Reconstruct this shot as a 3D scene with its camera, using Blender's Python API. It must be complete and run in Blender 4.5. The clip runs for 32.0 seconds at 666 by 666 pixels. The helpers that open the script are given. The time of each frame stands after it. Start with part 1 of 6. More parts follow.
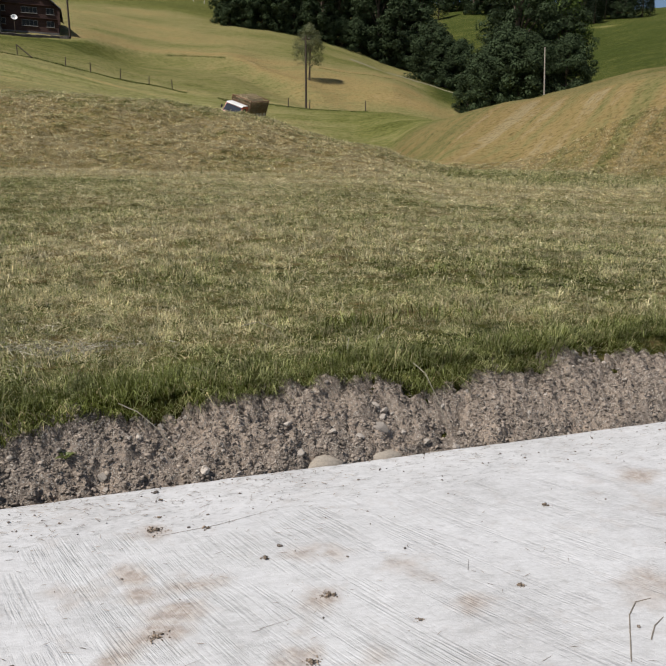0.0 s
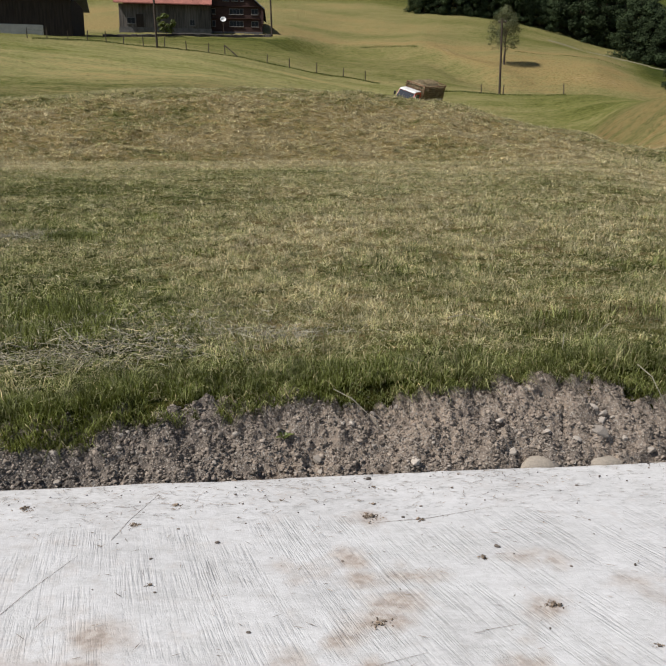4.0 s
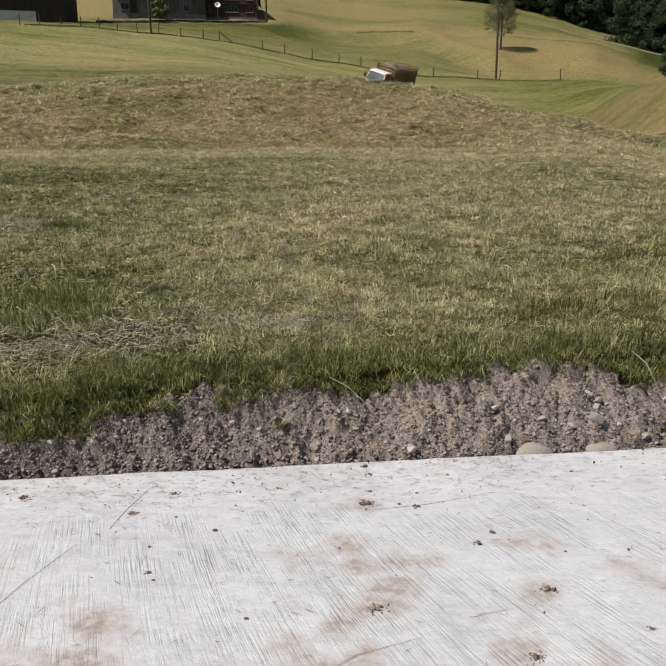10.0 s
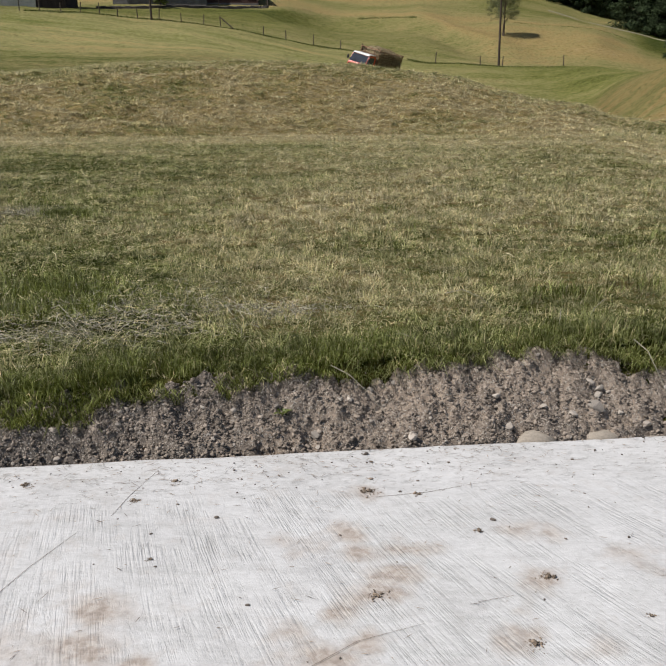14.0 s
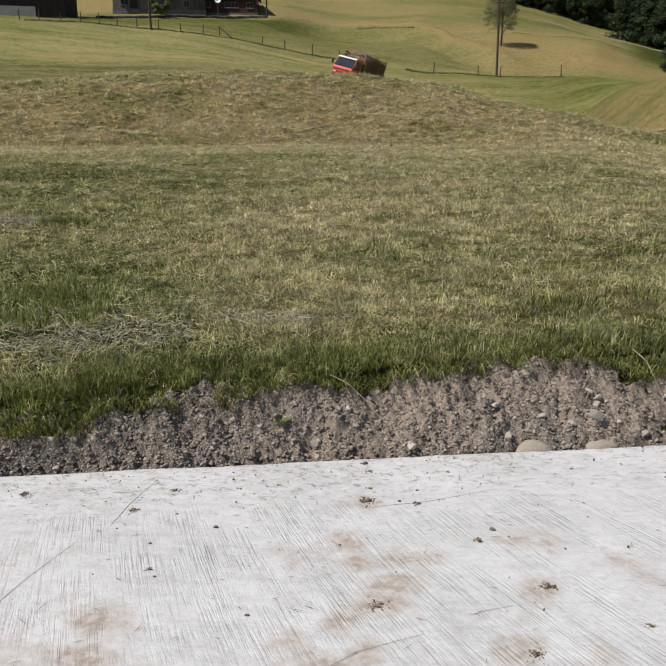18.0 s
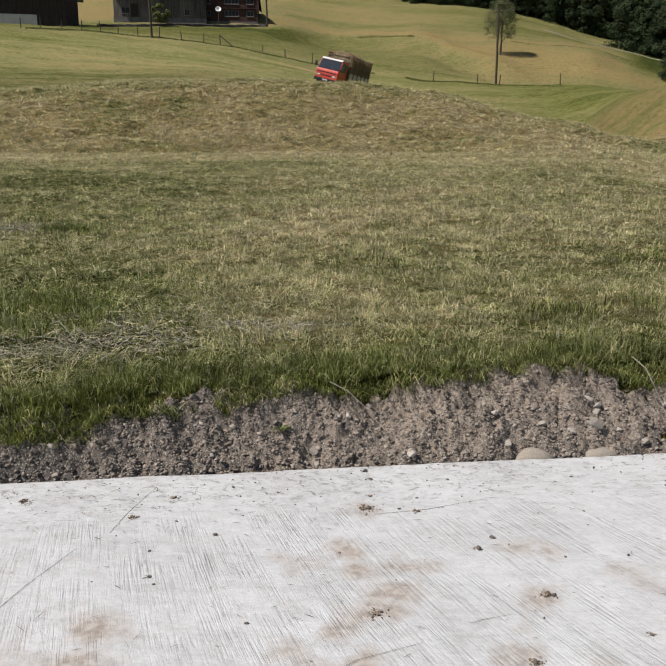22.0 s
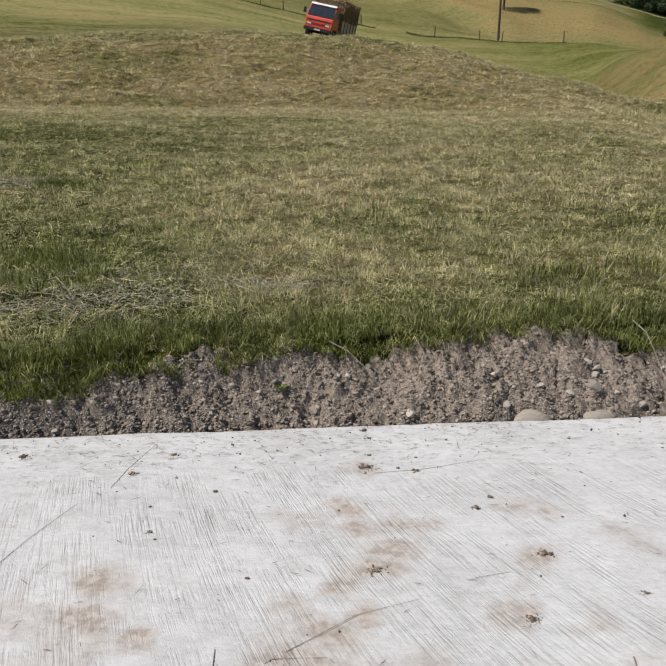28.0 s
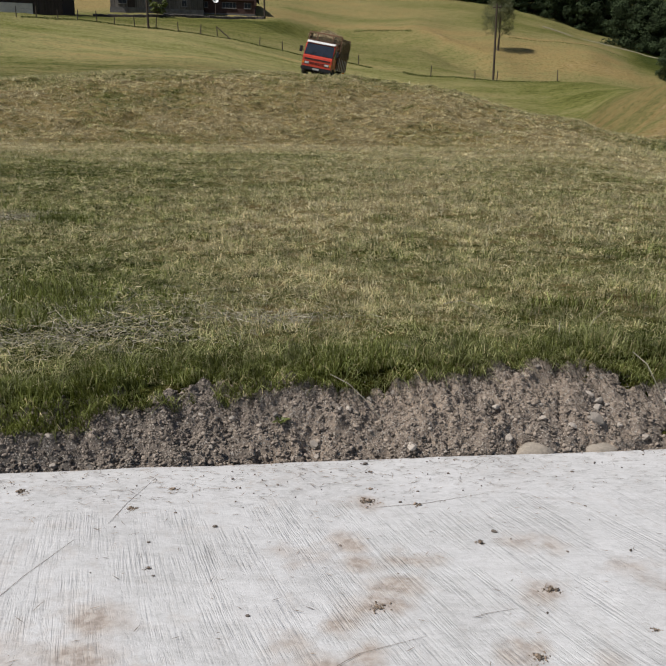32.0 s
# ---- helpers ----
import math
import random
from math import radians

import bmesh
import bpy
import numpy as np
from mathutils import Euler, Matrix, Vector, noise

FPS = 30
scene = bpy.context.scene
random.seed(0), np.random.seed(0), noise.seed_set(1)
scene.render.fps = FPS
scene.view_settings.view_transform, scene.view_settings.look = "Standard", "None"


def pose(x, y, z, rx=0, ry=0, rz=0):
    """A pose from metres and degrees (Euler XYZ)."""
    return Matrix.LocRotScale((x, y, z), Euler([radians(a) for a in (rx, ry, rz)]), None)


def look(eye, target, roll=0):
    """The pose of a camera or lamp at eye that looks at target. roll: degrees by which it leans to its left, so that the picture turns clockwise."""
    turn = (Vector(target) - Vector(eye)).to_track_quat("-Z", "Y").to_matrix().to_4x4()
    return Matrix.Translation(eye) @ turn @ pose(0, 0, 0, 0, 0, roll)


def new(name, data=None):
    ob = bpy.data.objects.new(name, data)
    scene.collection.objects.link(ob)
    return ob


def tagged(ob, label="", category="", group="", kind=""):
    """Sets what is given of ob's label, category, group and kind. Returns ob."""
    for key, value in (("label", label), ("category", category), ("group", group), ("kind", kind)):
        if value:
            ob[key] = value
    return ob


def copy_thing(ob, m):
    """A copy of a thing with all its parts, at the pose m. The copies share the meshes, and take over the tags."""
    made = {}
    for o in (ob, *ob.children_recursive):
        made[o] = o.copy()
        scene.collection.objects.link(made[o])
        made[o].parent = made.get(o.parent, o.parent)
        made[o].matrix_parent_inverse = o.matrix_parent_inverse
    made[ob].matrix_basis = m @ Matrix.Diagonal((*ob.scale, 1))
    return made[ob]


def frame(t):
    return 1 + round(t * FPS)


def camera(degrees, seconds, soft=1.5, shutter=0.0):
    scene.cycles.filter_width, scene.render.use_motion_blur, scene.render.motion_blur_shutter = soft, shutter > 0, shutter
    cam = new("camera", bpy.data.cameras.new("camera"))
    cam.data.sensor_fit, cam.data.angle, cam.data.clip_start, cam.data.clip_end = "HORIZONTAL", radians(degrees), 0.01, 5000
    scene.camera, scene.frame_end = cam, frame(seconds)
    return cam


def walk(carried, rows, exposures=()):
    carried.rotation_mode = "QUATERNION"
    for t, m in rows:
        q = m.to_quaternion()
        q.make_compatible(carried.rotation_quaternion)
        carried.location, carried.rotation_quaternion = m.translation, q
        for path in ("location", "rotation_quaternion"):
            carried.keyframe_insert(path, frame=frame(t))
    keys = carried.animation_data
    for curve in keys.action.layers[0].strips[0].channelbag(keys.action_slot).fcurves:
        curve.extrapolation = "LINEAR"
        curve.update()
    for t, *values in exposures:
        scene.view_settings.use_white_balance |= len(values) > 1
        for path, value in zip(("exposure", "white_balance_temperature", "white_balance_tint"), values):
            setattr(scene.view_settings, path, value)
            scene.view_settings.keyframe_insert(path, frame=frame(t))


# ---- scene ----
cam = camera(50.2, 32.0)
walk(cam, [
    (0.0, pose(0.179, -0.055, 1.591, 78.176, -1.130, -14.312)),
    (0.5, pose(0.176, -0.056, 1.592, 78.275, -1.141, -14.406)),
    (1.0, pose(0.184, -0.057, 1.593, 78.311, -1.011, -14.289)),
    (1.5, pose(0.156, -0.054, 1.590, 79.032, -1.589, -13.935)),
    (2.0, pose(0.095, -0.051, 1.601, 76.441, -0.697, -7.491)),
    (2.5, pose(0.039, -0.035, 1.607, 76.283, -0.407, -2.905)),
    (3.0, pose(0.026, -0.023, 1.602, 76.511, -0.814, -2.881)),
    (3.5, pose(0.030, -0.038, 1.614, 76.925, 0.081, -1.209)),
    (4.0, pose(-0.009, 0.013, 1.591, 77.142, -0.321, 0.294)),
    (4.5, pose(-0.015, 0.008, 1.598, 76.499, -0.597, 0.218)),
    (6.5, pose(-0.003, 0.003, 1.600, 75.178, -0.112, 0.009)),
    (7.0, pose(-0.002, -0.001, 1.600, 76.192, -0.057, 0.022)),
    (7.5, pose(-0.002, 0.001, 1.599, 76.631, -0.028, -0.011)),
    (8.0, pose(-0.001, 0.001, 1.599, 76.306, -0.041, 0.015)),
    (8.5, pose(-0.002, 0.001, 1.599, 76.406, -0.031, 0.006)),
    (9.0, pose(-0.000, 0.000, 1.600, 76.000, -0.000, 0.000)),
    (9.5, pose(-0.004, 0.001, 1.600, 76.016, -0.114, -0.018)),
    (10.0, pose(-0.003, 0.002, 1.599, 76.144, -0.093, -0.008)),
    (10.5, pose(-0.004, 0.005, 1.597, 76.020, -0.135, 0.001)),
    (11.0, pose(-0.001, -0.001, 1.601, 76.046, -0.006, 0.047)),
    (11.5, pose(0.003, -0.001, 1.600, 76.209, 0.104, 0.063)),
    (12.0, pose(-0.006, 0.004, 1.596, 76.552, -0.136, -0.022)),
    (12.5, pose(-0.005, -0.000, 1.600, 76.061, -0.145, 0.027)),
    (13.0, pose(-0.002, 0.002, 1.598, 76.161, -0.082, 0.029)),
    (13.5, pose(-0.002, 0.001, 1.598, 76.544, -0.051, 0.023)),
    (14.0, pose(-0.002, 0.007, 1.597, 75.182, -0.090, 0.111)),
    (14.5, pose(-0.005, 0.008, 1.600, 75.482, -0.123, 0.098)),
    (16.5, pose(0.003, -0.004, 1.606, 75.857, 0.076, 0.119)),
    (17.0, pose(-0.007, -0.002, 1.602, 76.565, -0.168, -0.023)),
    (17.5, pose(-0.005, 0.003, 1.602, 75.135, -0.132, 0.117)),
    (18.0, pose(-0.007, -0.000, 1.604, 75.858, -0.181, 0.000)),
    (18.5, pose(-0.004, -0.006, 1.605, 76.351, -0.085, 0.019)),
    (19.0, pose(-0.001, 0.002, 1.602, 74.860, -0.034, 0.032)),
    (19.5, pose(-0.000, -0.001, 1.602, 75.090, -0.033, 0.027)),
    (20.0, pose(-0.002, -0.007, 1.604, 76.512, 0.013, 0.009)),
    (20.5, pose(-0.004, -0.009, 1.603, 77.047, -0.026, -0.062)),
    (21.0, pose(-0.004, -0.009, 1.607, 77.366, -0.008, -0.047)),
    (21.5, pose(-0.003, -0.005, 1.604, 77.323, -0.012, -0.055)),
    (22.0, pose(-0.009, -0.003, 1.605, 76.445, -0.277, -0.012)),
    (22.5, pose(-0.010, -0.003, 1.605, 76.085, -0.272, -0.051)),
    (23.0, pose(-0.004, -0.002, 1.604, 75.935, -0.116, -0.020)),
    (23.5, pose(-0.004, -0.003, 1.604, 76.259, -0.102, -0.027)),
    (24.0, pose(-0.013, 0.000, 1.602, 75.923, -0.390, -0.106)),
    (24.5, pose(-0.004, -0.013, 1.604, 74.953, -0.091, -0.190)),
    (25.0, pose(-0.004, 0.002, 1.602, 74.513, -0.092, -0.091)),
    (25.5, pose(-0.007, -0.002, 1.604, 75.525, -0.115, -0.100)),
    (27.5, pose(-0.020, 0.014, 1.591, 76.059, -0.492, -0.189)),
    (28.0, pose(-0.036, 0.017, 1.596, 73.233, -1.052, -0.181)),
    (28.5, pose(-0.025, 0.023, 1.596, 71.032, -0.709, 0.000)),
    (29.0, pose(-0.030, 0.029, 1.599, 69.292, -0.761, 0.154)),
    (29.5, pose(-0.038, 0.033, 1.599, 68.097, -0.918, 0.209)),
    (30.0, pose(-0.029, 0.037, 1.595, 66.195, -0.566, 0.530)),
    (30.5, pose(-0.028, 0.035, 1.597, 66.609, -0.589, 0.461)),
    (31.0, pose(-0.029, 0.037, 1.595, 66.742, -0.544, 0.524)),
    (31.5, pose(-0.029, 0.018, 1.605, 73.164, -0.671, -0.117)),
    (31.7, pose(-0.037, 0.020, 1.597, 75.350, -0.750, -0.300)),
    (31.8, pose(-0.042, 0.021, 1.592, 77.250, -0.800, -0.480)),
    (32.0, pose(-0.048, 0.023, 1.584, 76.008, -0.986, -0.328)),
], exposures=[(0, -0.04), (27.5, -0.04), (28.5, -0.13), (29.5, -0.26), (31.0, -0.26), (31.6, -0.26), (31.8, -0.27), (32, -0.17)])

# ---- light: high summer sun from the side, clear sky ----
SUN_EL, SUN_AZ = radians(53), radians(-113)      # azimuth from +y towards +x
sun_way = Vector((math.sin(SUN_AZ) * math.cos(SUN_EL), math.cos(SUN_AZ) * math.cos(SUN_EL), math.sin(SUN_EL)))
world = bpy.data.worlds.new("sky")
scene.world = world
world.use_nodes = True
wn = world.node_tree.nodes
sky = wn.new("ShaderNodeTexSky")
sky.sky_type, sky.sun_disc = "NISHITA", False
sky.sun_elevation, sky.sun_rotation = SUN_EL, SUN_AZ
sky.dust_density, sky.altitude = 1.6, 900
world.node_tree.links.new(sky.outputs[0], wn["Background"].inputs[0])
wn["Background"].inputs[1].default_value = 0.078
sun = new("sun", bpy.data.lights.new("sun", "SUN"))
sun.data.energy, sun.data.angle, sun.data.color = 5.2, radians(0.53), (1.0, 0.962, 0.92)
sun.matrix_world = look(sun_way * 50, (0, 0, 0))
scene.view_settings.exposure = 0.0


# ---- materials ----
def nodes_of(name):
    m = bpy.data.materials.new(name)
    m.use_nodes = True
    return m, m.node_tree.nodes, m.node_tree.links, m.node_tree.nodes["Principled BSDF"]


def ramp(n, stops):
    r = n.new("ShaderNodeValToRGB")
    while len(r.color_ramp.elements) < len(stops):
        r.color_ramp.elements.new(0.5)
    for e, (p, c) in zip(r.color_ramp.elements, stops):
        e.position, e.color = p, (*c, 1)
    return r


def tint(c, k):
    return tuple(min(1, v * k) for v in c)


def surface(name, colour, rough=0.7, scale=4.0, vary=0.25, bump=0.2, metal=0.0, stretch=(1, 1, 1), fine=12.0, spec=0.3, island=0.0, piece=0.0, coat=0.0, through_light=0.0):
    """A plain material: two scales of mottling, relief, and a little difference from piece to piece."""
    m, n, l, b = nodes_of(name)
    tc, mp = n.new("ShaderNodeTexCoord"), n.new("ShaderNodeMapping")
    mp.inputs["Scale"].default_value = stretch
    l.new(tc.outputs["Object"], mp.inputs[0])
    a, f = n.new("ShaderNodeTexNoise"), n.new("ShaderNodeTexNoise")
    for t, s in ((a, scale), (f, scale * fine)):
        t.inputs["Scale"].default_value, t.inputs["Detail"].default_value = s, 5
        l.new(mp.outputs[0], t.inputs["Vector"])
    mix = n.new("ShaderNodeMath")
    mix.operation = "MULTIPLY_ADD"
    l.new(f.outputs[0], mix.inputs[0])
    mix.inputs[1].default_value = 0.5
    half = n.new("ShaderNodeMath")
    half.operation = "MULTIPLY"
    half.inputs[1].default_value = 0.5
    l.new(a.outputs[0], half.inputs[0])
    l.new(half.outputs[0], mix.inputs[2])
    r = ramp(n, [(0.40, tint(colour, 1 - vary)), (0.5, colour), (0.60, tint(colour, 1 + vary))])
    l.new(mix.outputs[0], r.inputs[0])
    out = r.outputs[0]
    if island or piece:
        src = n.new("ShaderNodeNewGeometry").outputs["Random Per Island"] if island else n.new("ShaderNodeObjectInfo").outputs["Random"]
        hs, mr = n.new("ShaderNodeHueSaturation"), n.new("ShaderNodeMapRange")
        k = island or piece
        mr.inputs["To Min"].default_value, mr.inputs["To Max"].default_value = 1 - k, 1 + k
        l.new(src, mr.inputs[0])
        l.new(mr.outputs[0], hs.inputs["Value"])
        l.new(out, hs.inputs["Color"])
        out = hs.outputs[0]
    l.new(out, b.inputs["Base Color"])
    b.inputs["Roughness"].default_value, b.inputs["Metallic"].default_value = rough, metal
    b.inputs["Specular IOR Level"].default_value = spec
    b.inputs["Coat Weight"].default_value = coat
    if bump:
        bp = n.new("ShaderNodeBump")
        bp.inputs["Strength"].default_value, bp.inputs["Distance"].default_value = bump, 0.02
        l.new(mix.outputs[0], bp.inputs["Height"])
        l.new(bp.outputs[0], b.inputs["Normal"])
    if through_light:
        tr, ms = n.new("ShaderNodeBsdfTranslucent"), n.new("ShaderNodeMixShader")
        l.new(out, tr.inputs[0])
        ms.inputs[0].default_value = through_light
        l.new(b.outputs[0], ms.inputs[1])
        l.new(tr.outputs[0], ms.inputs[2])
        l.new(ms.outputs[0], n["Material Output"].inputs[0])
    return m


def meadow_material(name, blade=False):
    """Grass from lush green to hay-brown, by the attribute 'dry' of the mesh (0 lush, 1 straw)."""
    m, n, l, b = nodes_of(name)
    at = n.new("ShaderNodeAttribute")
    at.attribute_name = "dry"
    geo = n.new("ShaderNodeNewGeometry")
    val = at.outputs["Fac"]
    if blade:
        ma = n.new("ShaderNodeMath")
        ma.operation = "MULTIPLY_ADD"
        l.new(geo.outputs["Random Per Island"], ma.inputs[0])
        ma.inputs[1].default_value = 0.50
        sb = n.new("ShaderNodeMath")
        sb.operation = "ADD"
        sb.inputs[1].default_value = -0.25
        l.new(val, sb.inputs[0])
        l.new(sb.outputs[0], ma.inputs[2])
        val = ma.outputs[0]
    else:
        calm = n.new("ShaderNodeAttribute")
        calm.attribute_name = "rough"
        for s, k, st in ((0.16, 0.8, (0.40, 1.4, 1)), (0.9, 1.2, (0.6, 1.4, 1)), (3.5, 2.0, (0.7, 1.5, 1)), (20.0, 1.6, (1, 1, 1))):
            mp = n.new("ShaderNodeMapping")
            mp.inputs["Scale"].default_value = st
            l.new(geo.outputs["Position"], mp.inputs[0])
            t = n.new("ShaderNodeTexNoise")
            t.inputs["Scale"].default_value, t.inputs["Detail"].default_value, t.inputs["Roughness"].default_value = s, 6, 0.65
            l.new(mp.outputs[0], t.inputs["Vector"])
            ma = n.new("ShaderNodeMath")
            ma.operation = "MULTIPLY_ADD"
            sb, mu = n.new("ShaderNodeMath"), n.new("ShaderNodeMath")
            sb.operation, mu.operation = "SUBTRACT", "MULTIPLY"
            sb.inputs[1].default_value, mu.inputs[1].default_value = 0.5, k
            l.new(t.outputs[0], sb.inputs[0])
            l.new(sb.outputs[0], mu.inputs[0])
            l.new(mu.outputs[0], ma.inputs[0])
            l.new(calm.outputs["Fac"], ma.inputs[1])
            l.new(val, ma.inputs[2])
            val = ma.outputs[0]
        bp = n.new("ShaderNodeBump")
        bp.inputs["Strength"].default_value, bp.inputs["Distance"].default_value = 0.9, 0.16
        l.new(val, bp.inputs["Height"])
        l.new(bp.outputs[0], b.inputs["Normal"])
    if blade:
        stops = [(0.0, (0.105, 0.120, 0.018)), (0.22, (0.222, 0.246, 0.078)), (0.45, (0.41, 0.405, 0.195)), (0.66, (0.565, 0.495, 0.285)), (0.84, (0.56, 0.45, 0.245)), (1.0, (0.66, 0.60, 0.40))]
    else:
        stops = [(0.0, (0.065, 0.090, 0.018)), (0.22, (0.200, 0.208, 0.056)), (0.45, (0.315, 0.300, 0.122)), (0.60, (0.42, 0.348, 0.152)), (0.72, (0.43, 0.325, 0.135)), (0.84, (0.47, 0.355, 0.16)), (1.0, (0.52, 0.43, 0.24))]
    r = ramp(n, stops)
    l.new(val, r.inputs[0])
    col = r.outputs[0]
    if not blade:                                # dark thatch and soil under the near stubble; farther off only a darker tone
        th, mx = n.new("ShaderNodeAttribute"), n.new("ShaderNodeMix")
        th.attribute_name, mx.data_type, mx.blend_type = "thatch_tone", "RGBA", "MULTIPLY"
        mx.inputs["B"].default_value = (0.48, 0.45, 0.42, 1)
        l.new(th.outputs["Fac"], mx.inputs["Factor"])
        l.new(col, mx.inputs["A"])
        col = mx.outputs["Result"]
    if not blade:                                # gaps in the sward, the shade between clumps darkened into the colour
        gap, gm, gx = n.new("ShaderNodeTexNoise"), n.new("ShaderNodeMapRange"), n.new("ShaderNodeMix")
        gp = n.new("ShaderNodeMapping")
        gp.inputs["Scale"].default_value = (0.65, 1.2, 1)
        l.new(geo.outputs["Position"], gp.inputs[0])
        l.new(gp.outputs[0], gap.inputs["Vector"])
        gap.inputs["Scale"].default_value, gap.inputs["Detail"].default_value, gap.inputs["Roughness"].default_value = 4.5, 7, 0.75
        gm.inputs["From Min"].default_value, gm.inputs["From Max"].default_value = 0.50, 0.36
        l.new(gap.outputs[0], gm.inputs[0])
        gx.data_type, gx.blend_type = "RGBA", "MULTIPLY"
        gx.inputs["B"].default_value = (0.40, 0.40, 0.34, 1)
        l.new(gm.outputs[0], gx.inputs["Factor"])
        l.new(col, gx.inputs["A"])
        col = gx.outputs["Result"]
    if blade:                                    # pale and dull blades side by side
        hv, mv = n.new("ShaderNodeHueSaturation"), n.new("ShaderNodeMapRange")
        mv.inputs["To Min"].default_value, mv.inputs["To Max"].default_value = 0.56, 1.30
        l.new(geo.outputs["Random Per Island"], mv.inputs[0])
        dn, dm, dx = n.new("ShaderNodeTexNoise"), n.new("ShaderNodeMapRange"), n.new("ShaderNodeMath")
        dn.inputs["Scale"].default_value, dn.inputs["Detail"].default_value, dn.inputs["Roughness"].default_value = 3.2, 4, 0.7
        l.new(geo.outputs["Position"], dn.inputs["Vector"])
        dm.inputs["From Min"].default_value, dm.inputs["From Max"].default_value = 0.34, 0.66
        dm.inputs["To Min"].default_value, dm.inputs["To Max"].default_value = 0.52, 1.48
        l.new(dn.outputs[0], dm.inputs[0])
        dx.operation = "MULTIPLY"
        l.new(mv.outputs[0], dx.inputs[0])
        l.new(dm.outputs[0], dx.inputs[1])
        l.new(dx.outputs[0], hv.inputs["Value"])
        l.new(col, hv.inputs["Color"])
        col = hv.outputs[0]
    l.new(col, b.inputs["Base Color"])
    b.inputs["Roughness"].default_value, b.inputs["Specular IOR Level"].default_value = (0.5 if blade else 0.9), (0.25 if blade else 0.05)
    if blade:
        tr, ms = n.new("ShaderNodeBsdfTranslucent"), n.new("ShaderNodeMixShader")
        l.new(col, tr.inputs[0])
        ms.inputs[0].default_value = 0.36
        l.new(b.outputs[0], ms.inputs[1])
        l.new(tr.outputs[0], ms.inputs[2])
        l.new(ms.outputs[0], n["Material Output"].inputs[0])
    return m


def concrete_material():
    """Broom-finished concrete: fine grooves across the track, a trowelled band along the edge, dried mud by the attribute 'dirt'."""
    m, n, l, b = nodes_of("broomed_concrete")
    geo, at, band = n.new("ShaderNodeNewGeometry"), n.new("ShaderNodeAttribute"), n.new("ShaderNodeAttribute")
    at.attribute_name, band.attribute_name = "dirt", "broomed"

    def noise_at(scale, stretch=(1, 1, 1), turn=0.0, detail=5, rough=0.6):
        mp, mq, t = n.new("ShaderNodeMapping"), n.new("ShaderNodeMapping"), n.new("ShaderNodeTexNoise")
        mp.inputs["Rotation"].default_value = (0, 0, turn)
        mq.inputs["Scale"].default_value = stretch
        l.new(geo.outputs["Position"], mp.inputs[0])
        l.new(mp.outputs[0], mq.inputs[0])
        l.new(mq.outputs[0], t.inputs["Vector"])
        t.inputs["Scale"].default_value, t.inputs["Detail"].default_value, t.inputs["Roughness"].default_value = scale, detail, rough
        return t.outputs[0]

    def math2(op, a, c):
        x = n.new("ShaderNodeMath")
        x.operation = op
        for i, v in enumerate((a, c)):
            if isinstance(v, (int, float)):
                x.inputs[i].default_value = v
            else:
                l.new(v, x.inputs[i])
        return x.outputs[0]

    # the broom's strokes fan out a little along the track
    xyz = n.new("ShaderNodeSeparateXYZ")
    l.new(geo.outputs["Position"], xyz.inputs[0])
    px, py = xyz.outputs[0], xyz.outputs[1]
    stroke = math2("ADD", px, math2("MULTIPLY", math2("ADD", py, -2.2), math2("ADD", 0.46, math2("MULTIPLY", px, 0.13))))

    def strokes(fa, fb, detail, rough, off):
        c, t = n.new("ShaderNodeCombineXYZ"), n.new("ShaderNodeTexNoise")
        l.new(math2("MULTIPLY", stroke, fa), c.inputs[0])
        l.new(math2("MULTIPLY", py, fb), c.inputs[1])
        c.inputs[2].default_value = off
        l.new(c.outputs[0], t.inputs["Vector"])
        t.inputs["Scale"].default_value, t.inputs["Detail"].default_value, t.inputs["Roughness"].default_value = 1.0, detail, rough
        return t.outputs[0]

    grooves = strokes(66, 3.6, 3, 0.6, 0.0)
    bundles = strokes(4.5, 2.2, 7, 0.75, 7.0)
    gr = n.new("ShaderNodeMapRange")
    gr.inputs["From Min"].default_value, gr.inputs["From Max"].default_value = 0.36, 0.60
    l.new(grooves, gr.inputs[0])
    bu = n.new("ShaderNodeMapRange")
    bu.inputs["From Min"].default_value, bu.inputs["From Max"].default_value = 0.44, 0.64
    l.new(bundles, bu.inputs[0])
    depth = math2("MULTIPLY", math2("MULTIPLY", math2("SUBTRACT", 1.0, gr.outputs[0]), bu.outputs[0]), band.outputs["Fac"])
    spots, cloud, grit, fleck = noise_at(9, (1, 2.2, 1), 0.12), noise_at(1.7), noise_at(160), noise_at(48, (0.7, 1.6, 1), 0.1, 6, 0.75)
    base = ramp(n, [(0.40, (0.415, 0.407, 0.396)), (0.5, (0.508, 0.500, 0.490)), (0.60, (0.585, 0.577, 0.568))])
    l.new(math2("ADD", math2("MULTIPLY", cloud, 0.32), math2("ADD", math2("MULTIPLY", spots, 0.28), math2("MULTIPLY", fleck, 0.40))), base.inputs[0])
    # grooves darkened in the colour by depth, for the shade in them
    dark = n.new("ShaderNodeMix")
    dark.data_type, dark.blend_type = "RGBA", "MULTIPLY"
    dark.inputs["B"].default_value = (0.66, 0.65, 0.64, 1)
    l.new(math2("MULTIPLY", depth, 0.50), dark.inputs["Factor"])
    l.new(base.outputs[0], dark.inputs["A"])
    # pits where the paste has come away, and smoother bluish areas
    pit, pm, px2 = n.new("ShaderNodeTexVoronoi"), n.new("ShaderNodeMapRange"), n.new("ShaderNodeMix")
    pit.inputs["Scale"].default_value = 34
    l.new(geo.outputs["Position"], pit.inputs["Vector"])
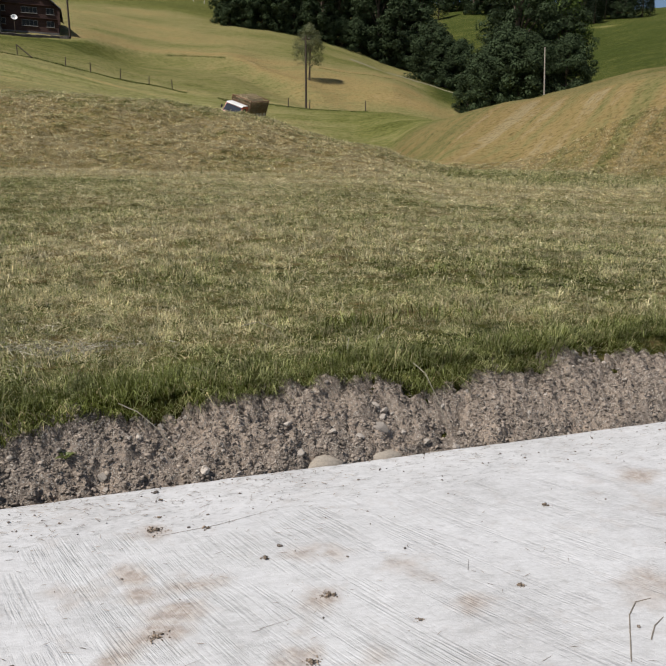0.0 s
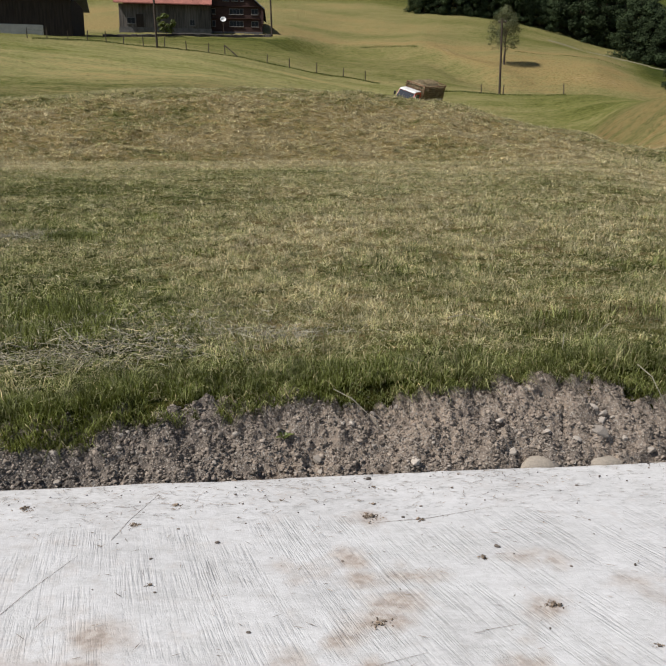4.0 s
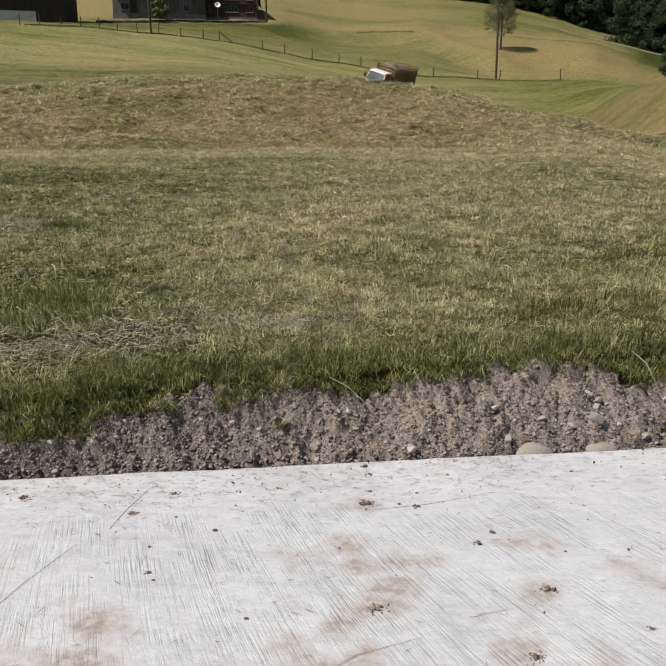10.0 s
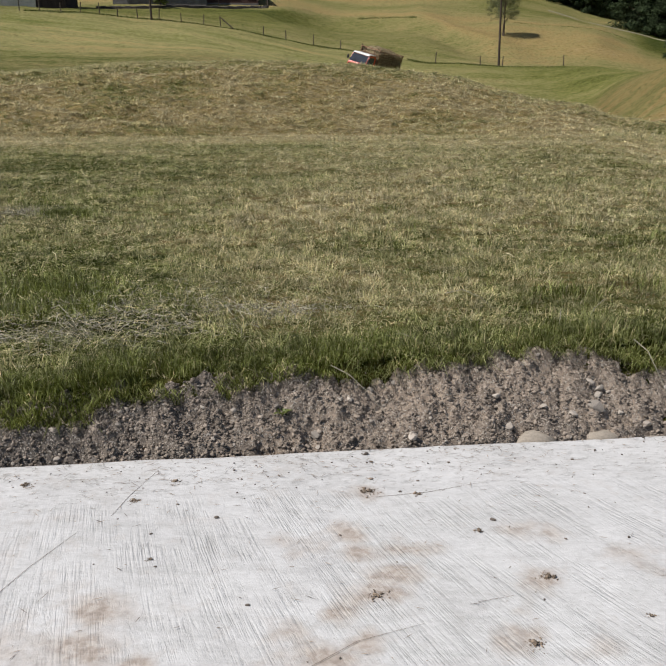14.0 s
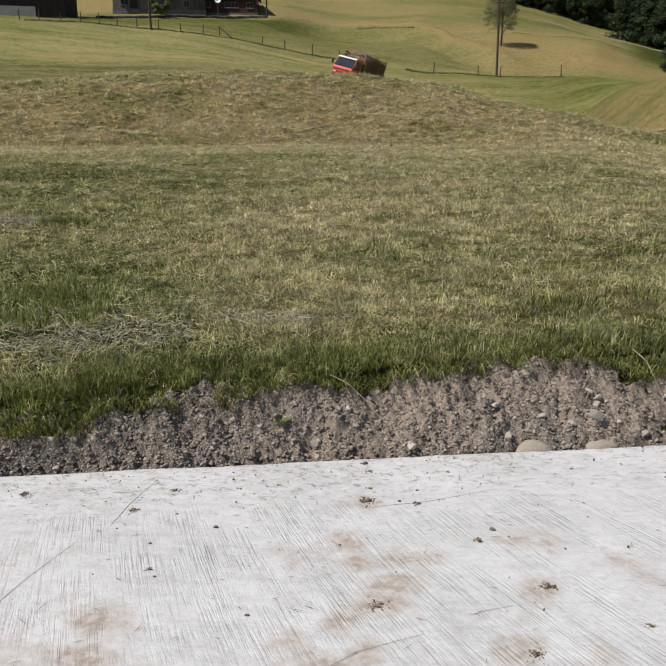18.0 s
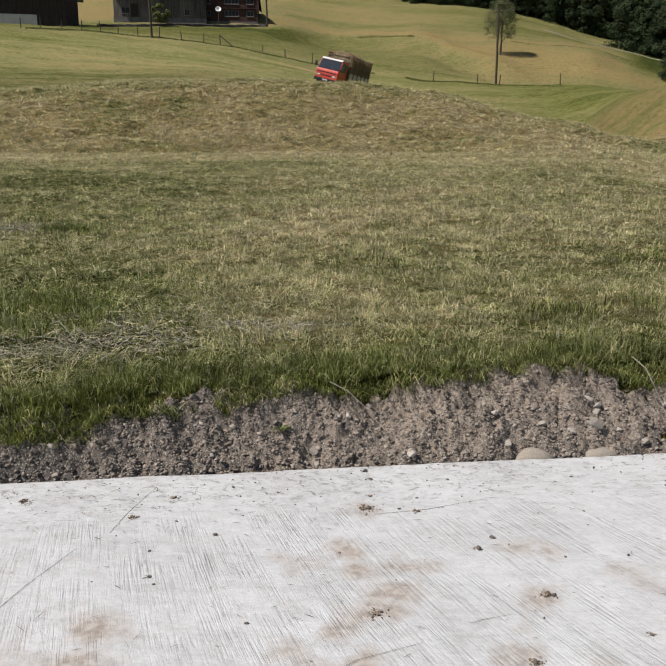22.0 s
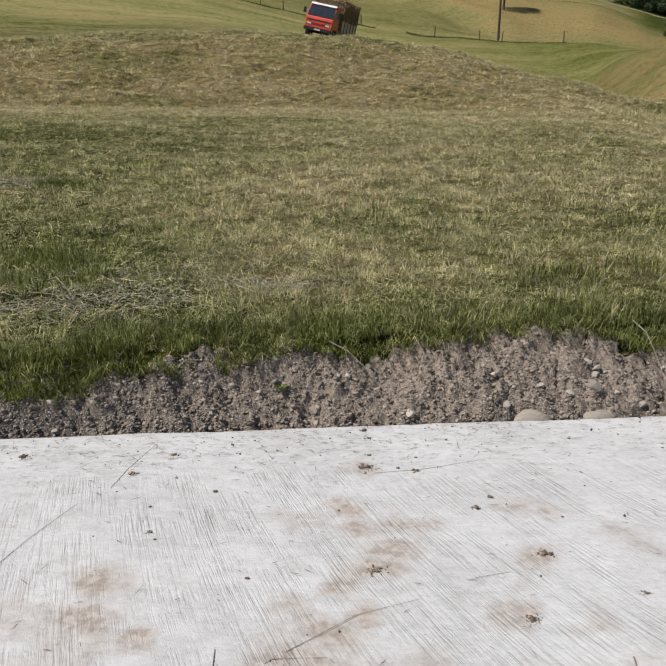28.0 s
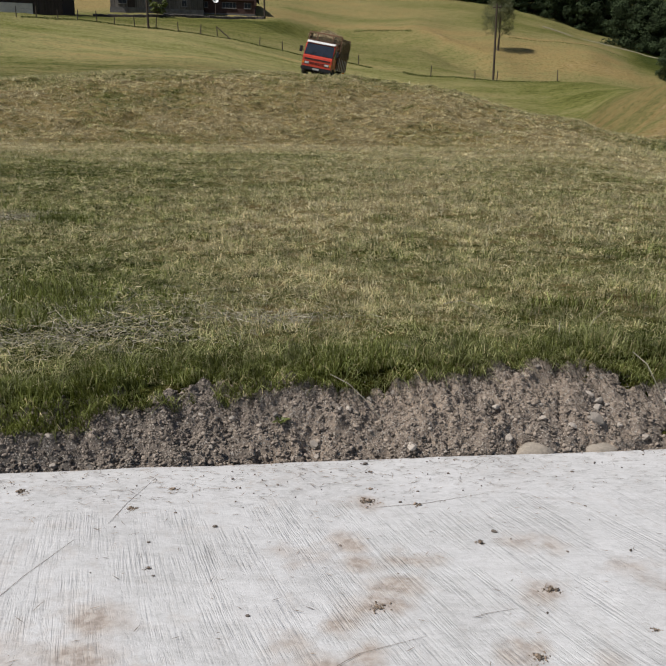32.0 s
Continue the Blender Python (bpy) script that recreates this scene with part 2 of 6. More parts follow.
    pm.inputs["From Min"].default_value, pm.inputs["From Max"].default_value = 0.16, 0.09
    l.new(math2("ADD", pit.outputs["Distance"], math2("MULTIPLY", noise_at(5, detail=3), 0.12)), pm.inputs[0])
    px2.data_type = "RGBA"
    px2.inputs["B"].default_value = (0.30, 0.285, 0.262, 1)
    l.new(math2("MULTIPLY", pm.outputs[0], 0.7), px2.inputs["Factor"])
    l.new(dark.outputs["Result"], px2.inputs["A"])
    # dark grey streaks of grass juice and soil, thin and broken
    smear = n.new("ShaderNodeMapRange")
    smear.inputs["From Min"].default_value, smear.inputs["From Max"].default_value = 0.53, 0.60
    l.new(noise_at(1.0, (11, 24, 1), -0.10, 9, 0.85), smear.inputs[0])
    sm = n.new("ShaderNodeMix")
    sm.data_type = "RGBA"
    sm.inputs["B"].default_value = (0.19, 0.185, 0.17, 1)
    l.new(math2("MULTIPLY", smear.outputs[0], math2("ADD", 0.62, math2("MULTIPLY", band.outputs["Fac"], -0.48))), sm.inputs["Factor"])
    l.new(px2.outputs["Result"], sm.inputs["A"])
    mud = n.new("ShaderNodeMix")
    mud.data_type = "RGBA"
    mudc = ramp(n, [(0.38, (0.265, 0.215, 0.175)), (0.5, (0.355, 0.298, 0.252)), (0.6, (0.435, 0.38, 0.33))])
    l.new(noise_at(26), mudc.inputs[0])
    l.new(mudc.outputs[0], mud.inputs["B"])
    l.new(sm.outputs["Result"], mud.inputs["A"])
    edge = n.new("ShaderNodeMapRange")
    edge.inputs["From Min"].default_value, edge.inputs["From Max"].default_value = 0.18, 1.0
    l.new(math2("ADD", at.outputs["Fac"], math2("MULTIPLY", math2("SUBTRACT", noise_at(8, detail=10, rough=0.7), 0.5), 1.9)), edge.inputs[0])
    l.new(math2("MULTIPLY", edge.outputs[0], math2("ADD", 0.88, math2("MULTIPLY", depth, -0.35))), mud.inputs["Factor"])
    l.new(mud.outputs["Result"], b.inputs["Base Color"])
    b.inputs["Roughness"].default_value, b.inputs["Specular IOR Level"].default_value = 0.85, 0.25
    bp = n.new("ShaderNodeBump")
    bp.inputs["Strength"].default_value, bp.inputs["Distance"].default_value = 0.7, 0.006
    l.new(math2("SUBTRACT", math2("MULTIPLY", grit, 0.35), depth), bp.inputs["Height"])
    l.new(bp.outputs[0], b.inputs["Normal"])
    return m


def soil_material():
    """Crumbly soil from dark grey to tan by the attribute 'tan', with grit."""
    m, n, l, b = nodes_of("stony_soil")
    geo, at = n.new("ShaderNodeNewGeometry"), n.new("ShaderNodeAttribute")
    at.attribute_name = "tan"

    def tex(scale, detail=6, rough=0.65):
        t = n.new("ShaderNodeTexNoise")
        t.inputs["Scale"].default_value, t.inputs["Detail"].default_value, t.inputs["Roughness"].default_value = scale, detail, rough
        l.new(geo.outputs["Position"], t.inputs["Vector"])
        return t.outputs[0]

    def mixed(factor, a, c, blend="MIX"):
        x = n.new("ShaderNodeMix")
        x.data_type, x.blend_type = "RGBA", blend
        l.new(factor, x.inputs["Factor"])
        for key, v in (("A", a), ("B", c)):
            if isinstance(v, tuple):
                x.inputs[key].default_value = (*v, 1)
            else:
                l.new(v, x.inputs[key])
        return x.outputs["Result"]

    body = mixed(at.outputs["Fac"], (0.158, 0.138, 0.120), (0.335, 0.268, 0.210))
    mott = ramp(n, [(0.34, (0.42, 0.42, 0.42)), (0.5, (1, 1, 1)), (0.64, (1.40, 1.38, 1.34))])
    l.new(tex(34, 8, 0.75), mott.inputs[0])
    one = n.new("ShaderNodeValue")
    one.outputs[0].default_value = 1.0
    col = mixed(one.outputs[0], body, mott.outputs[0], "MULTIPLY")
    grit = n.new("ShaderNodeTexVoronoi")
    grit.inputs["Scale"].default_value = 150
    l.new(geo.outputs["Position"], grit.inputs["Vector"])
    pick = n.new("ShaderNodeMapRange")
    pick.inputs["From Min"].default_value, pick.inputs["From Max"].default_value = 0.86, 0.9
    sep = n.new("ShaderNodeSeparateColor")
    l.new(grit.outputs["Color"], sep.inputs[0])
    l.new(sep.outputs[0], pick.inputs[0])
    col = mixed(pick.outputs[0], col, (0.40, 0.36, 0.31))
    l.new(col, b.inputs["Base Color"])
    b.inputs["Roughness"].default_value, b.inputs["Specular IOR Level"].default_value = 0.95, 0.1
    add = n.new("ShaderNodeMath")
    add.operation = "MULTIPLY_ADD"
    l.new(tex(60, 5, 0.7), add.inputs[0])
    add.inputs[1].default_value = 1.0
    l.new(tex(210, 3, 0.6), add.inputs[2])
    bp = n.new("ShaderNodeBump")
    bp.inputs["Strength"].default_value, bp.inputs["Distance"].default_value = 0.9, 0.012
    l.new(add.outputs[0], bp.inputs["Height"])
    l.new(bp.outputs[0], b.inputs["Normal"])
    return m


MEADOW = meadow_material("meadow")
BLADES = meadow_material("grass_blades", True)
CONCRETE = concrete_material()
SOIL = soil_material()
STONE = surface("pale_stone", (0.36, 0.315, 0.268), 0.85, 14, 0.22, 0.4, piece=0.35)
GRAVEL = surface("gravel", (0.235, 0.195, 0.158), 0.9, 20, 0.22, 0.4, island=0.5)
BOULDER = surface("sandy_boulder", (0.33, 0.285, 0.23), 0.85, 8, 0.16, 0.4)
STRAW = surface("dry_straw", (0.31, 0.285, 0.22), 0.7, 6, 0.25, 0.0, island=0.75, through_light=0.25)
TWIG = surface("dry_twig", (0.21, 0.18, 0.145), 0.85, 30, 0.3, 0.2)
ROOT_SHADE = surface("root_and_shade", (0.075, 0.06, 0.045), 0.95, 20, 0.3, 0.0, island=0.5)
LITTER = surface("leaf_litter", (0.20, 0.155, 0.115), 0.9, 20, 0.3, 0.2, island=0.5)
FRESH = surface("weed_leaf", (0.15, 0.18, 0.05), 0.5, 20, 0.25, 0.1, island=0.2, through_light=0.3)
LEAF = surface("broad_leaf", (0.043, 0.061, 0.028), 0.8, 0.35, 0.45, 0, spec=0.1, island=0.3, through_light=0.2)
# lighter copy of the leaf, sun highlights on the crown mixed into its green
LEAF_LIGHT = surface("sun_painted_leaf", (0.095, 0.135, 0.033), 0.8, 0.35, 0.35, 0, spec=0.1, island=0.3, through_light=0.2)
NEEDLE = surface("spruce_needle", (0.028, 0.042, 0.021), 0.7, 0.4, 0.4, 0, island=0.35)
APPLE_LEAF = surface("grey_green_leaf", (0.125, 0.135, 0.06), 0.6, 0.8, 0.3, 0, island=0.3, through_light=0.25)
BARK = surface("bark", (0.10, 0.075, 0.055), 0.95, 3, 0.35, 0.8, stretch=(1, 1, 0.2))
POLE_WOOD = surface("tarred_pole", (0.065, 0.048, 0.036), 0.9, 6, 0.3, 0.3, stretch=(1, 1, 0.1))
GREY_WOOD = surface("grey_pole", (0.33, 0.29, 0.25), 0.9, 6, 0.2, 0.3, stretch=(1, 1, 0.1))
POST_WOOD = surface("weathered_post", (0.075, 0.058, 0.042), 0.9, 8, 0.3, 0.3, stretch=(1, 1, 0.15), piece=0.2)


# ---- helpers for building ----
def pchip(xs, ys, q):
    """Smooth curve through knots that never overshoots."""
    xs, ys = np.asarray(xs, float), np.asarray(ys, float)
    h, d = np.diff(xs), np.diff(ys) / np.diff(xs)
    m = np.zeros_like(ys)
    m[0], m[-1] = d[0], d[-1]
    for i in range(1, len(xs) - 1):
        if d[i - 1] * d[i] > 0:
            w1, w2 = 2 * h[i] + h[i - 1], h[i] + 2 * h[i - 1]
            m[i] = (w1 + w2) / (w1 / d[i - 1] + w2 / d[i])
    q = np.clip(q, xs[0], xs[-1])
    i = np.clip(np.searchsorted(xs, q) - 1, 0, len(xs) - 2)
    t = (q - xs[i]) / h[i]
    return (ys[i] * (1 + 2 * t) * (1 - t) ** 2 + m[i] * h[i] * t * (1 - t) ** 2
            + ys[i + 1] * t * t * (3 - 2 * t) + m[i + 1] * h[i] * t * t * (t - 1))


def smooth(a, b, v):
    t = np.clip((v - a) / (b - a), 0, 1)
    return t * t * (3 - 2 * t)


GRAIN = np.random.RandomState(7).rand(256, 256)


def wave(x, y, scale, seed=0):
    """Value noise in 0..1 over arrays, cells of 'scale' metres."""
    x, y = np.asarray(x) / scale + seed * 17.3, np.asarray(y) / scale + seed * 9.7
    i, j = np.floor(x).astype(int), np.floor(y).astype(int)
    u, v = x - i, y - j
    u, v = u * u * (3 - 2 * u), v * v * (3 - 2 * v)
    g = lambda a, b: GRAIN[a % 256, b % 256]
    return (g(i, j) * (1 - u) + g(i + 1, j) * u) * (1 - v) + (g(i, j + 1) * (1 - u) + g(i + 1, j + 1) * u) * v


def cloudy(x, y, scale, seed=0):
    return wave(x, y, scale, seed) * 0.55 + wave(x, y, scale / 2.3, seed + 1) * 0.3 + wave(x, y, scale / 5.1, seed + 2) * 0.15


def mesh_of(name, verts, faces, material, shade=False):
    me = bpy.data.meshes.new(name)
    me.from_pydata(verts, [], faces)
    me.materials.append(material)
    if shade:
        me.polygons.foreach_set("use_smooth", [True] * len(me.polygons))
    me.update()
    return me


def quads_mesh(name, co, n_side, material, attrs=()):
    """A fast mesh out of equal faces: co (faces, n_side, 3), each face on its own."""
    k = len(co)
    me = bpy.data.meshes.new(name)
    me.vertices.add(k * n_side)
    me.vertices.foreach_set("co", np.ascontiguousarray(co, dtype=np.float32).ravel())
    me.loops.add(k * n_side)
    me.loops.foreach_set("vertex_index", np.arange(k * n_side, dtype=np.int32))
    me.polygons.add(k)
    me.polygons.foreach_set("loop_start", np.arange(0, k * n_side, n_side, dtype=np.int32))
    me.update(calc_edges=True)
    me.materials.append(material)
    for key, values in attrs:
        me.attributes.new(key, "FLOAT", "POINT").data.foreach_set("value", np.repeat(values, n_side).astype(np.float32))
    return me


def spikes_mesh(name, co, material, dry):
    """Far blades, one pointed face each, out of the same five points."""
    return quads_mesh(name, np.ascontiguousarray(co[:, [0, 1, 3]]), 3, material, [("dry", dry)])


def blades_mesh(name, co, material, attrs=()):
    """Blades of five points each: a quad from the root and a pointed tip on it."""
    k = len(co)
    me = bpy.data.meshes.new(name)
    me.vertices.add(k * 5)
    me.vertices.foreach_set("co", np.ascontiguousarray(co, dtype=np.float32).ravel())
    idx = (np.array([0, 1, 2, 4, 4, 2, 3])[None] + 5 * np.arange(k)[:, None]).astype(np.int32)
    me.loops.add(k * 7)
    me.loops.foreach_set("vertex_index", idx.ravel())
    me.polygons.add(k * 2)
    me.polygons.foreach_set("loop_start", (np.array([0, 4])[None] + 7 * np.arange(k)[:, None]).astype(np.int32).ravel())
    me.update(calc_edges=True)
    me.materials.append(material)
    for key, values in attrs:
        me.attributes.new(key, "FLOAT", "POINT").data.foreach_set("value", np.repeat(values, 5).astype(np.float32))
    return me


def grid_mesh(name, P, material, shade=True, attrs=()):
    """A sheet from an array of points (rows, columns, 3)."""
    a, c = P.shape[:2]
    idx = np.arange(a * c).reshape(a, c)
    f = np.stack([idx[:-1, :-1], idx[1:, :-1], idx[1:, 1:], idx[:-1, 1:]], -1).reshape(-1, 4)
    me = bpy.data.meshes.new(name)
    me.vertices.add(a * c)
    me.vertices.foreach_set("co", P.astype(np.float32).ravel())
    me.loops.add(f.size)
    me.loops.foreach_set("vertex_index", f.astype(np.int32).ravel())
    me.polygons.add(len(f))
    me.polygons.foreach_set("loop_start", np.arange(0, f.size, 4, dtype=np.int32))
    me.update(calc_edges=True)
    me.polygons.foreach_set("use_smooth", [shade] * len(f))
    me.materials.append(material)
    for key, values in attrs:
        me.attributes.new(key, "FLOAT", "POINT").data.foreach_set("value", np.asarray(values, np.float32).ravel())
    return me


def part(name, bm, material, parent=None, label="", m=None, shade=False):
    """One mesh object out of a bmesh, under a thing or a part."""
    me = bpy.data.meshes.new(name)
    bm.normal_update()
    bm.to_mesh(me)
    bm.free()
    me.materials.append(material)
    if shade:
        me.polygons.foreach_set("use_smooth", [True] * len(me.polygons))
    ob = new(name, me)
    if m is not None:
        ob.matrix_basis = m
    if parent:
        ob.parent = parent
    if label:
        ob["label"] = label
    return ob


def box(x0, y0, z0, x1, y1, z1, bevel=0.0, seg=1):
    bm = bmesh.new()
    bmesh.ops.create_cube(bm, size=1, matrix=Matrix.Translation(((x0 + x1) / 2, (y0 + y1) / 2, (z0 + z1) / 2)) @ Matrix.Diagonal((x1 - x0, y1 - y0, z1 - z0, 1)))
    if bevel:
        bmesh.ops.bevel(bm, geom=bm.edges[:], offset=bevel, segments=seg, affect="EDGES")
    return bm


def prism(profile, w0, w1, axis="x", bevel=0.0):
    """A closed profile of (a, b) points drawn out along an axis from w0 to w1."""
    bm = bmesh.new()
    def put(w, a, b):
        return bm.verts.new({"x": (w, a, b), "y": (a, w, b), "z": (a, b, w)}[axis])
    one, two = [put(w0, *p) for p in profile], [put(w1, *p) for p in profile]
    k = len(profile)
    bm.faces.new(one), bm.faces.new(two[::-1])
    for i in range(k):
        bm.faces.new((one[i], two[i], two[(i + 1) % k], one[(i + 1) % k]))
    bmesh.ops.recalc_face_normals(bm, faces=bm.faces[:])
    if bevel:
        bmesh.ops.bevel(bm, geom=bm.edges[:], offset=bevel, segments=2, affect="EDGES")
    return bm


def rod(points, radii, sides=6, bm=None):
    """A round bar along points, with a radius at each."""
    bm = bm or bmesh.new()
    pts = [Vector(p) for p in points]
    rings = []
    for i, p in enumerate(pts):
        way = (pts[min(i + 1, len(pts) - 1)] - pts[max(i - 1, 0)]).normalized()
        q = way.to_track_quat("Z", "Y")
        r = radii[i] if hasattr(radii, "__len__") else radii
        rings.append([bm.verts.new(p + q @ Vector((r * math.cos(a), r * math.sin(a), 0))) for a in (2 * math.pi * k / sides for k in range(sides))])
    for a, c in zip(rings, rings[1:]):
        for k in range(sides):
            bm.faces.new((a[k], a[(k + 1) % sides], c[(k + 1) % sides], c[k]))
    bm.faces.new(rings[0][::-1]), bm.faces.new(rings[-1])
    return bm


# ---- the lie of the land ----
EDGE_Y, EDGE_WAY = 3.56, Vector((0.993, 0.118))   # the concrete's far edge


def edge_uv(x, y):
    """u: metres beyond the concrete's edge; v: metres along it."""
    return -0.118 * x + 0.993 * (y - EDGE_Y), 0.993 * x + 0.118 * (y - EDGE_Y)


def from_uv(u, v):
    return -0.118 * u + 0.993 * v, EDGE_Y + 0.993 * u + 0.118 * v


def bank_height(v):
    return np.interp(v, [-4, -1.8, -0.5, 0.6, 2, 4.2, 8], [0.20, 0.25, 0.31, 0.36, 0.39, 0.45, 0.5])


# break lines of the hills, each as distance and height over compass angles seen from the track
ANGLES = [-45, -24, -12, -5, 0, 6, 9, 12, 16, 18.5, 21, 24.5, 28, 31, 38, 50]
LINES = []


def land_line(dist, rise):
    LINES.append((dist, rise))


# foot of the near hillock
land_line([24, 24, 24, 24, 24, 24, 24, 24, 24, 24, 24, 26, 26, 26, 26, 26],
          [1.81, 1.82, 1.87, 1.89, 1.88, 1.89, 1.88, 1.89, 1.91, 1.86, 1.82, 1.77, 1.74, 1.72, 1.66, 1.6])
# its brow
land_line([34, 34, 35, 35, 35, 36, 36, 36, 34, 33, 33, 37, 38, 37, 34, 33],
          [3.68, 4.38, 5.14, 5.22, 5.17, 4.98, 4.70, 4.16, 3.34, 2.92, 2.37, 2.30, 2.38, 2.38, 1.98, 1.9])
# hollow behind the brow
land_line([46, 46, 46, 46, 46, 46, 46, 46, 46, 46, 46, 48, 47, 45, 40, 39],
          [4.49, 5.46, 6.43, 6.19, 5.69, 4.9, 4.66, 4.25, 3.40, 2.90, 2.72, 4.50, 5.02, 5.08, 5.15, 5.2])
# middle field and the right hillock's brow
land_line([66, 66, 66, 66, 66, 66, 66, 66, 66, 62, 60, 60, 58, 54, 46, 44],
          [8.77, 9.24, 9.47, 8.77, 7.66, 6.60, 6.0, 5.3, 4.75, 4.2, 5.60, 7.35, 8.12, 8.05, 7.98, 8.2])
# fence line
land_line([96, 96, 96, 95, 94, 92, 91, 90, 90, 90, 92, 92, 92, 90, 90, 90],
          [16.12, 16.63, 16.32, 14.78, 13.06, 11.59, 11.08, 10.61, 10.22, 10.2, 9.9, 8.6, 9.65, 11.38, 13.61, 14.73])
# step behind the fence line
land_line([103, 103, 103, 102, 101, 99, 98, 97, 97, 98, 99, 99, 99, 98, 98, 98],
          [17.5, 17.9, 18.0, 16.8, 15.0, 13.7, 12.7, 11.6, 10.6, 10.55, 10.4, 9.3, 10.7, 12.3, 14.6, 15.9])
# farmyard
land_line([122, 122, 122, 120, 120, 118, 115, 110, 112, 112, 115, 118, 118, 118, 118, 118],
          [20.92, 21.25, 22.56, 22.33, 20.5, 20.08, 18.17, 16.28, 16.35, 16.15, 15.31, 14.0, 14.0, 14.84, 17.34, 19.45])
# foot of the wood
land_line([165, 165, 165, 165, 165, 160, 158, 156, 155, 155, 155, 150, 150, 150, 150, 150],
          [31.29, 31.88, 34.87, 35.77, 35.47, 32.85, 31.74, 30.23, 27.26, 24.9, 23.25, 20.55, 21.08, 21.61, 23.48, 25.36])
# upper pasture
land_line([245, 245, 245, 245, 245, 245, 245, 245, 245, 245, 245, 245, 245, 245, 245, 245],
          [62.69, 62.69, 61.78, 60.87, 60.87, 59.06, 58.16, 57.71, 56.36, 55.02, 52.34, 54.12, 51.89, 49.89, 51.45, 58.16])
# ridge
land_line([420, 420, 420, 420, 420, 420, 420, 420, 420, 420, 420, 420, 420, 420, 420, 420],
          [114.14, 114.14, 114.14, 110.22, 106.32, 104.76, 102.43, 100.88, 98.56, 97.02, 94.71, 93.17, 90.87, 90.11, 87.05, 94.71])
# beyond
land_line([2600, 2600, 2600, 2600, 2600, 2600, 2600, 2600, 2600, 2600, 2600, 2600, 2600, 2600, 2600, 2600],
          [137.86, 137.86, 137.86, 137.86, 137.86, 137.86, 137.86, 137.86, 137.86, 137.86, 137.86, 137.86, 137.86, 137.86, 137.86, 137.86])


def shoulder(az):
    """How far off the shoulder lies at which the farm's slope bends over to the upper hay field."""
    return pchip([-8, -5, 0, 6, 10, 14], [115, 116, 121, 117, 109, 103], az)


# the cart way behind the brow: seconds at which the truck is there, place, height, fall across and along, heading
WAY_T = [0, 4, 9, 13, 17, 24, 32]
WAY_X, WAY_Y = [9.25, 7.5, 5.5, 3.55, 2.08, 0.02, -0.6], [72.6, 71.7, 70.8, 68.75, 65.0, 56.1, 48.8]
WAY_Z = [7.3, 7.25, 7.28, 7.24, 7.18, 6.86, 6.42]
WAY_FALL, WAY_RISE = [-0.25, -0.25, -0.25, -0.25, -0.26, -0.23, -0.16], [0.30, 0.30, 0.27, 0.20, 0.11, 0.09, 0.08]
WAY_HEAD = [36, 39, 39, 38, 31, 23, 9]


def on_way(t):
    return [pchip(WAY_T, k, np.asarray(t, float)) for k in (WAY_X, WAY_Y, WAY_Z, WAY_FALL, WAY_RISE, WAY_HEAD)]


def graded(x, y, z):
    """Lays the cart way's evenly sloping bed into the hillside."""
    near = (x > -7) & (x < 16) & (y > 42) & (y < 80)
    if not near.any():
        return z
    wx, wy, wz, gx, gy, _ = on_way(np.linspace(0, 32, 49))
    dx, dy = x[near][:, None] - wx, y[near][:, None] - wy
    w = np.exp(-(dx ** 2 + dy ** 2) / 2.7 ** 2) + 1e-12
    bed = (w * (wz + gx * dx + gy * dy)).sum(1) / w.sum(1)
    k = np.minimum(1, 1.5 * w.max(1))
    z = z.copy()
    z[near] += (bed - z[near]) * k
    return z


